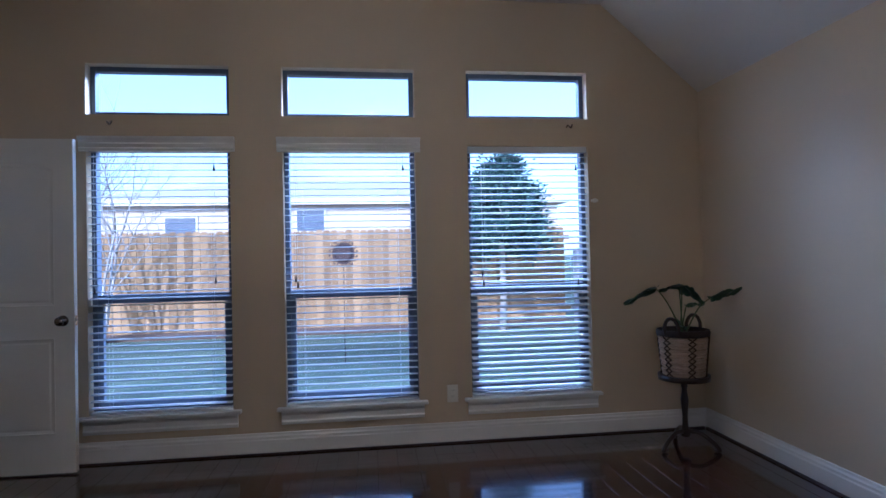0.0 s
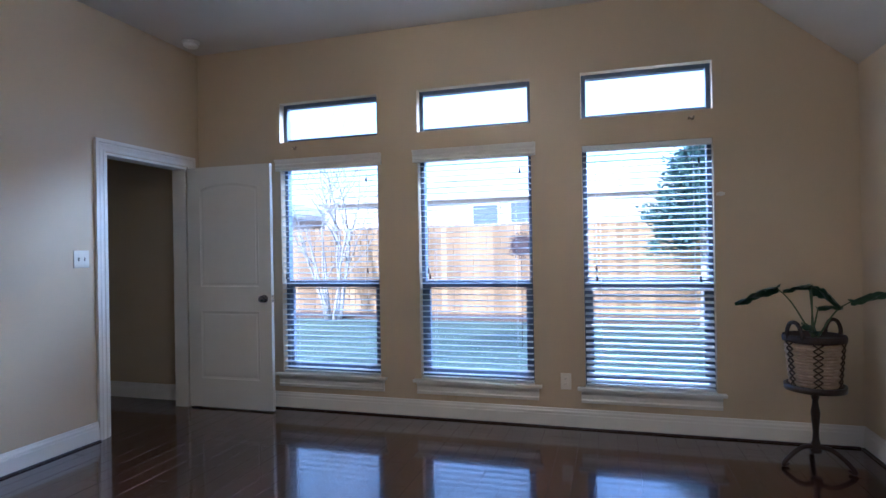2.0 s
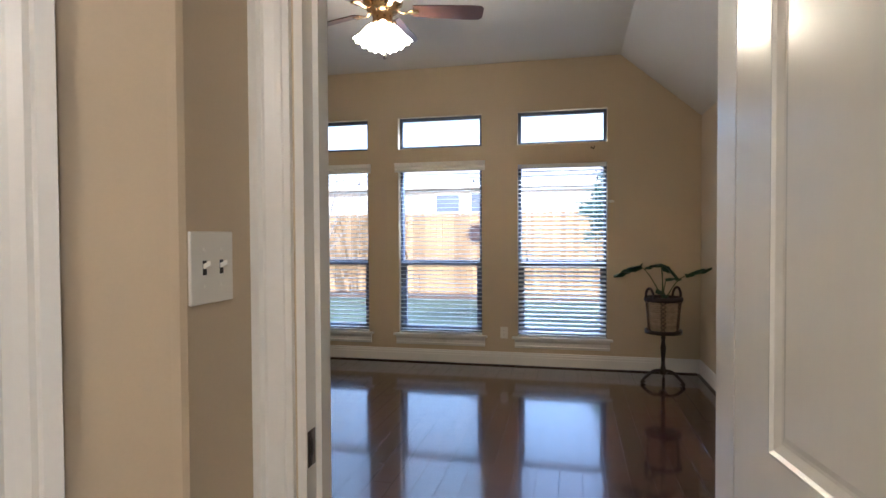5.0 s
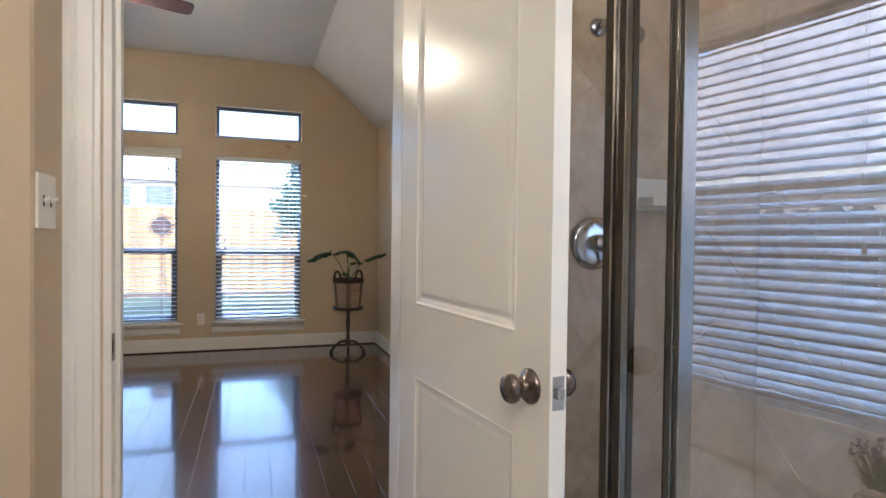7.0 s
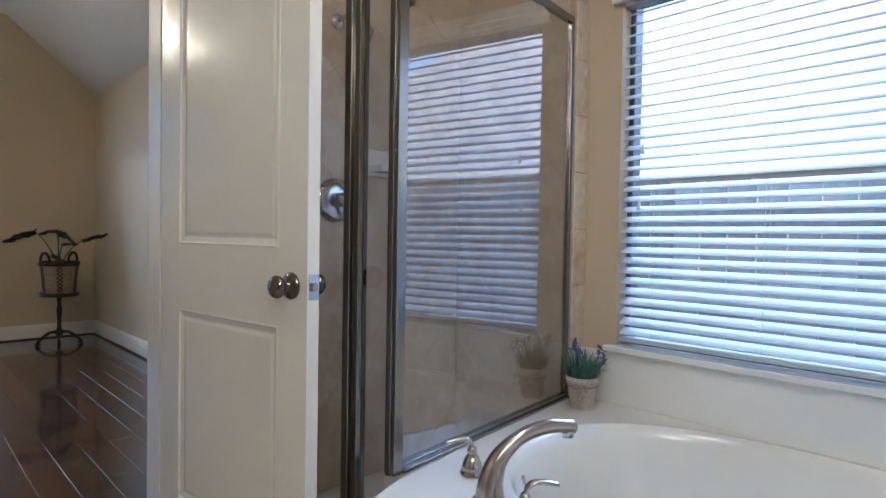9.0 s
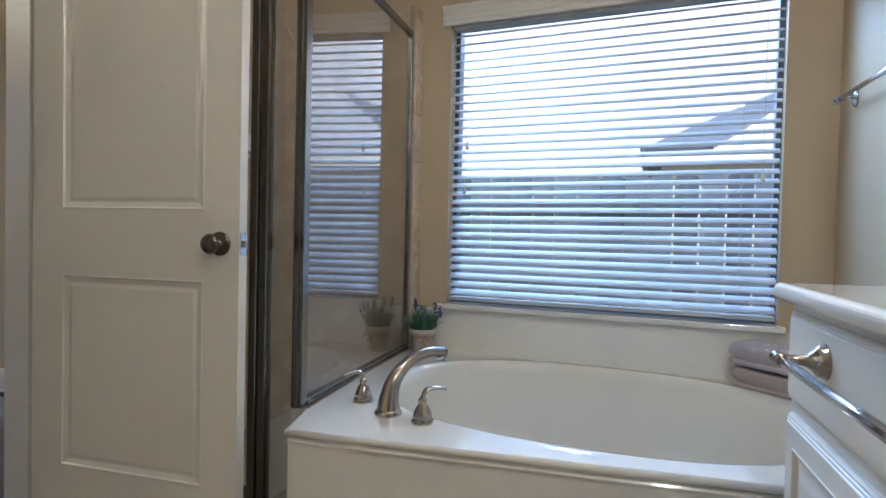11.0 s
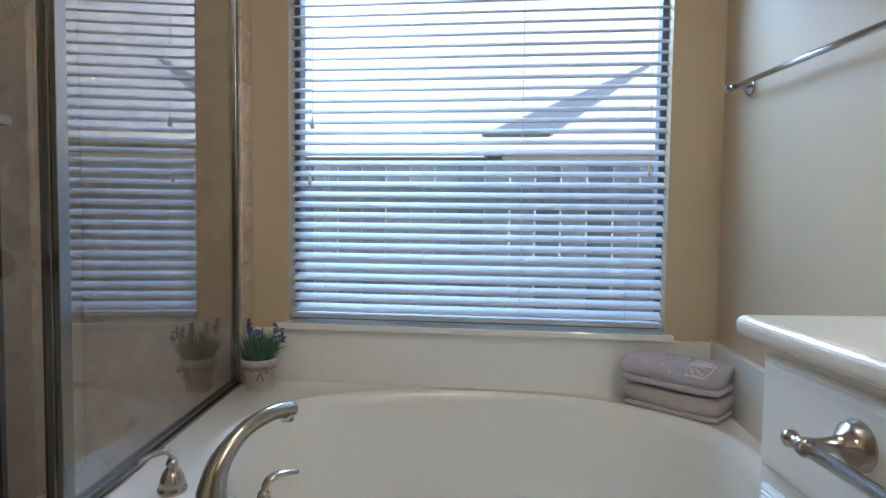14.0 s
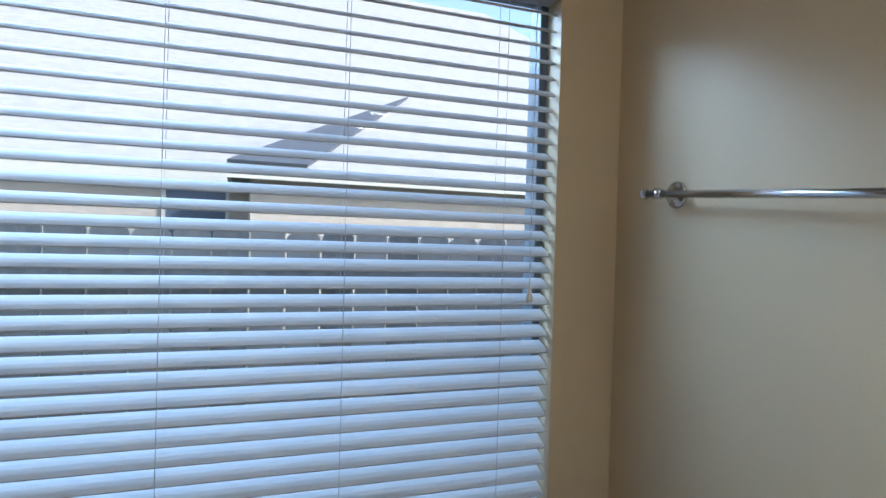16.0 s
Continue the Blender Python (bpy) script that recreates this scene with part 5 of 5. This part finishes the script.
def house(name, x0, y0, x1, y1, eave, rise, label, windows=()):
    root = empty(name, None, label=label, category="house")
    part("wall", boxes((x0, y0, GZ - 0.1, x1, y1, eave)), M_BRICK, root, "pale brick wall")
    ov = 0.30
    a0, b0, a1, b1 = x0 - ov, y0 - ov, x1 + ov, y1 + ov
    run = min(a1 - a0, b1 - b0) / 2
    if a1 - a0 > b1 - b0:
        rd = [(a0 + run, (b0 + b1) / 2), (a1 - run, (b0 + b1) / 2)]
    else:
        rd = [((a0 + a1) / 2, b0 + run), ((a0 + a1) / 2, b1 - run)]
    bm = bmesh.new()
    lo = [bm.verts.new((x, y, eave + 0.02)) for x, y in ((a0, b0), (a1, b0), (a1, b1), (a0, b1))]
    hi = [bm.verts.new((x, y, eave + rise)) for x, y in rd]
    if a1 - a0 > b1 - b0:
        fs = ((lo[0], lo[1], hi[1], hi[0]), (lo[1], lo[2], hi[1]), (lo[2], lo[3], hi[0], hi[1]), (lo[3], lo[0], hi[0]))
    else:
        fs = ((lo[0], lo[1], hi[0]), (lo[1], lo[2], hi[1], hi[0]), (lo[2], lo[3], hi[1]), (lo[3], lo[0], hi[0], hi[1]))
    for f in fs:
        bm.faces.new(f)
    bm.faces.new(lo[::-1])
    part("roof", bm, M_ROOF, root, "grey shingle hip roof")
    part("fascia", sweep([(0, -0.16), (0.02, -0.16), (0.02, 0.02), (0, 0.02)], [(a0, b0, eave), (a0, b1, eave), (a1, b1, eave), (a1, b0, eave)], (0, 0, 1), closed=True), M_FASCIA, root, "cream fascia board")
    for axis, at, c, w, z0, z1 in windows:
        if axis == "y":
            b = (c - w / 2, at - 0.03, z0, c + w / 2, at + 0.02, z1)
            fr = [(c - w / 2 - 0.06, at - 0.05, z0 - 0.06, c + w / 2 + 0.06, at - 0.0, z0), (c - w / 2 - 0.06, at - 0.05, z1, c + w / 2 + 0.06, at, z1 + 0.06), (c - w / 2 - 0.06, at - 0.05, z0, c - w / 2, at, z1), (c + w / 2, at - 0.05, z0, c + w / 2 + 0.06, at, z1), (c - w / 2, at - 0.05, (z0 + z1) / 2 - 0.02, c + w / 2, at, (z0 + z1) / 2 + 0.02)]
        else:
            b = (at - 0.03, c - w / 2, z0, at + 0.02, c + w / 2, z1)
            fr = [(at - 0.05, c - w / 2 - 0.06, z0 - 0.06, at, c + w / 2 + 0.06, z0), (at - 0.05, c - w / 2 - 0.06, z1, at, c + w / 2 + 0.06, z1 + 0.06), (at - 0.05, c - w / 2 - 0.06, z0, at, c - w / 2, z1), (at - 0.05, c + w / 2, z0, at, c + w / 2 + 0.06, z1)]
        wd = part("window", boxes(b), M_ALU, root, "dark window pane")
        part("window_frame", boxes(*fr), M_FASCIA, wd)
    return root


house("neighbour_house", -9.0, 19.0, 6.5, 29.0, 3.18, 1.3, "pale brick one-storey house beyond the back fence",
      [("y", 19.0, -1.65, 0.85, 1.5, 2.85), ("y", 19.0, -2.95, 0.85, 1.5, 2.80), ("y", 19.0, -5.6, 0.9, 1.2, 2.65), ("y", 19.0, 3.4, 0.9, 1.2, 2.65)])
house("neighbour_house", -22.0, 16.5, -10.5, 27.0, 2.75, 1.6, "pale neighbouring house with hip roof", [("y", 16.5, -12.5, 0.9, 1.2, 2.3)])
house("neighbour_house", 12.6, -16.0, 26.0, 12.0, 2.45, 6.5, "pale brick house beyond the side fence", [("x", 12.6, -1.15, 0.95, 1.1, 2.2), ("x", 12.6, 2.6, 1.0, 1.0, 2.1)])
wing = house("house_wing", 10.05, -7.99, 20.0, -2.01, 2.28, 1.95, "projecting wing of the neighbouring brick house", [])
# thin dark slab standing in for the band of shade along the hip
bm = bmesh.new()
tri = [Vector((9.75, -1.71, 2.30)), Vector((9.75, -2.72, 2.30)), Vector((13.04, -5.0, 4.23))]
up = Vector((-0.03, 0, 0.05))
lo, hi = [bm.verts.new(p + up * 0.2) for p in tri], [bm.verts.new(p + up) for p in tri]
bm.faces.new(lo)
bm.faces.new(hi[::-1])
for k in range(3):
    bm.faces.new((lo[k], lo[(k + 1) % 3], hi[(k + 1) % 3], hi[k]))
part("hip_shingles", bm, M_ROOFSHADE, wing, "dark slab painted as the shade band along the hip")


# ---- shower tiles ----
def clip_poly(poly, x0, x1, z0, z1):
    for ax, lim, sg in ((0, x0, 1), (0, x1, -1), (1, z0, 1), (1, z1, -1)):
        out = []
        for i in range(len(poly)):
            p, q = poly[i], poly[(i + 1) % len(poly)]
            ip, iq = sg * (p[ax] - lim) >= 0, sg * (q[ax] - lim) >= 0
            if ip:
                out.append(p)
            if ip != iq:
                t = (lim - p[ax]) / (q[ax] - p[ax])
                out.append((p[0] + t * (q[0] - p[0]), p[1] + t * (q[1] - p[1])))
        poly = out
        if len(poly) < 3:
            return []
    return poly


def tile_wall(root, o, u, w, x0, x1, z0, z1, size=0.30):
    hd = size / math.sqrt(2)
    for i in range(-14, 30):
        for j in range(-2, 24):
            if (i + j) % 2:
                continue
            cx, cz = i * hd, j * hd
            g = hd - 0.0016
            poly = clip_poly([(cx - g, cz), (cx, cz - g), (cx + g, cz), (cx, cz + g)], x0, x1, z0, z1)
            if poly and (max(p[0] for p in poly) - min(p[0] for p in poly)) > 0.02:
                part("tile", prism(poly, o, u, (0, 0, 1), w, 0.002), M_TILE, root)


tw1 = structure("tiled_wall_north", boxes((SX - 0.05, YB - 0.025, 0, WE - 0.001, YB - 0.002, 2.05)), M_GROUT, "beige marble tiles laid diagonally in the shower")
tile_wall(tw1, (0, YB - 0.025, 0), (1, 0, 0), (0, -1, 0), SX - 0.05, WE - 0.001, 0.05, 2.05)
tw2 = structure("tiled_wall_east", boxes((WE + 0.002, SG - 0.015, 0.05, WX - 0.001, YB - 0.03, 2.05)), M_GROUT, "beige marble tiles laid diagonally in the shower")
tile_wall(tw2, (WE + 0.002, 0, 0), (0, 1, 0), (-1, 0, 0), SG + 0.012, YB - 0.035, 0.05, 2.05)
for k in range(7):
    z0 = DZ + k * 0.225
    part("edge_tile", boxes((WE - 0.001, SG - 0.027, z0 + 0.001, WX - 0.0005, SG - 0.0145, z0 + 0.224), bevel=0.002), M_TILE, tw2)
structure("floor_bath", boxes((-1.6, WY, -0.2, WX, YB, -0.004)), M_BFLOOR, "beige bathroom floor tiles")

# ---- bedroom floor planks ----
fl = structure("floor", boxes((-4.07, YB, -0.2, XE, YN, -0.006)), M_GAP, "dark polished cherry plank floor")
PW = 0.124
rp = random.Random(8)
lens = (0.9, 1.2, 1.5)
meshes = {}
for L in lens:
    bm = boxes((0.0005, 0.0005, -0.006, PW - 0.0005, L - 0.0005, 0.0))
    es = [e for e in bm.edges if all(v.co.z > -0.001 for v in e.verts)]
    bmesh.ops.bevel(bm, geom=es, offset=0.0008, segments=1, affect='EDGES')
    ob = part("plank", bm, M_PLANK, fl)
    meshes[L] = ob.data
    bpy.data.objects.remove(ob)
x = -4.07
row = 0
while x < XE - 0.01:
    y = YB - rp.uniform(0, 0.9)
    y_stop = YN
    while y < y_stop:
        L = rp.choice(lens)
        if not (x > BX1 + 0.05 or x < BX0 - 0.1) or y + L > YS + 0.02:
            if x > XW - 0.2 or y > 1.5:
                ob = new("plank", meshes[L])
                ob.parent = fl
                ob.location = (x, y, 0)
        y += L
    x += PW
    row += 1
structure("subfloor_bath_edge", boxes((-1.6, YB - 1.2, -0.1, WX, YB - 0.004, 0.0005)), M_BFLOOR, "beige tile floor of the bathroom")
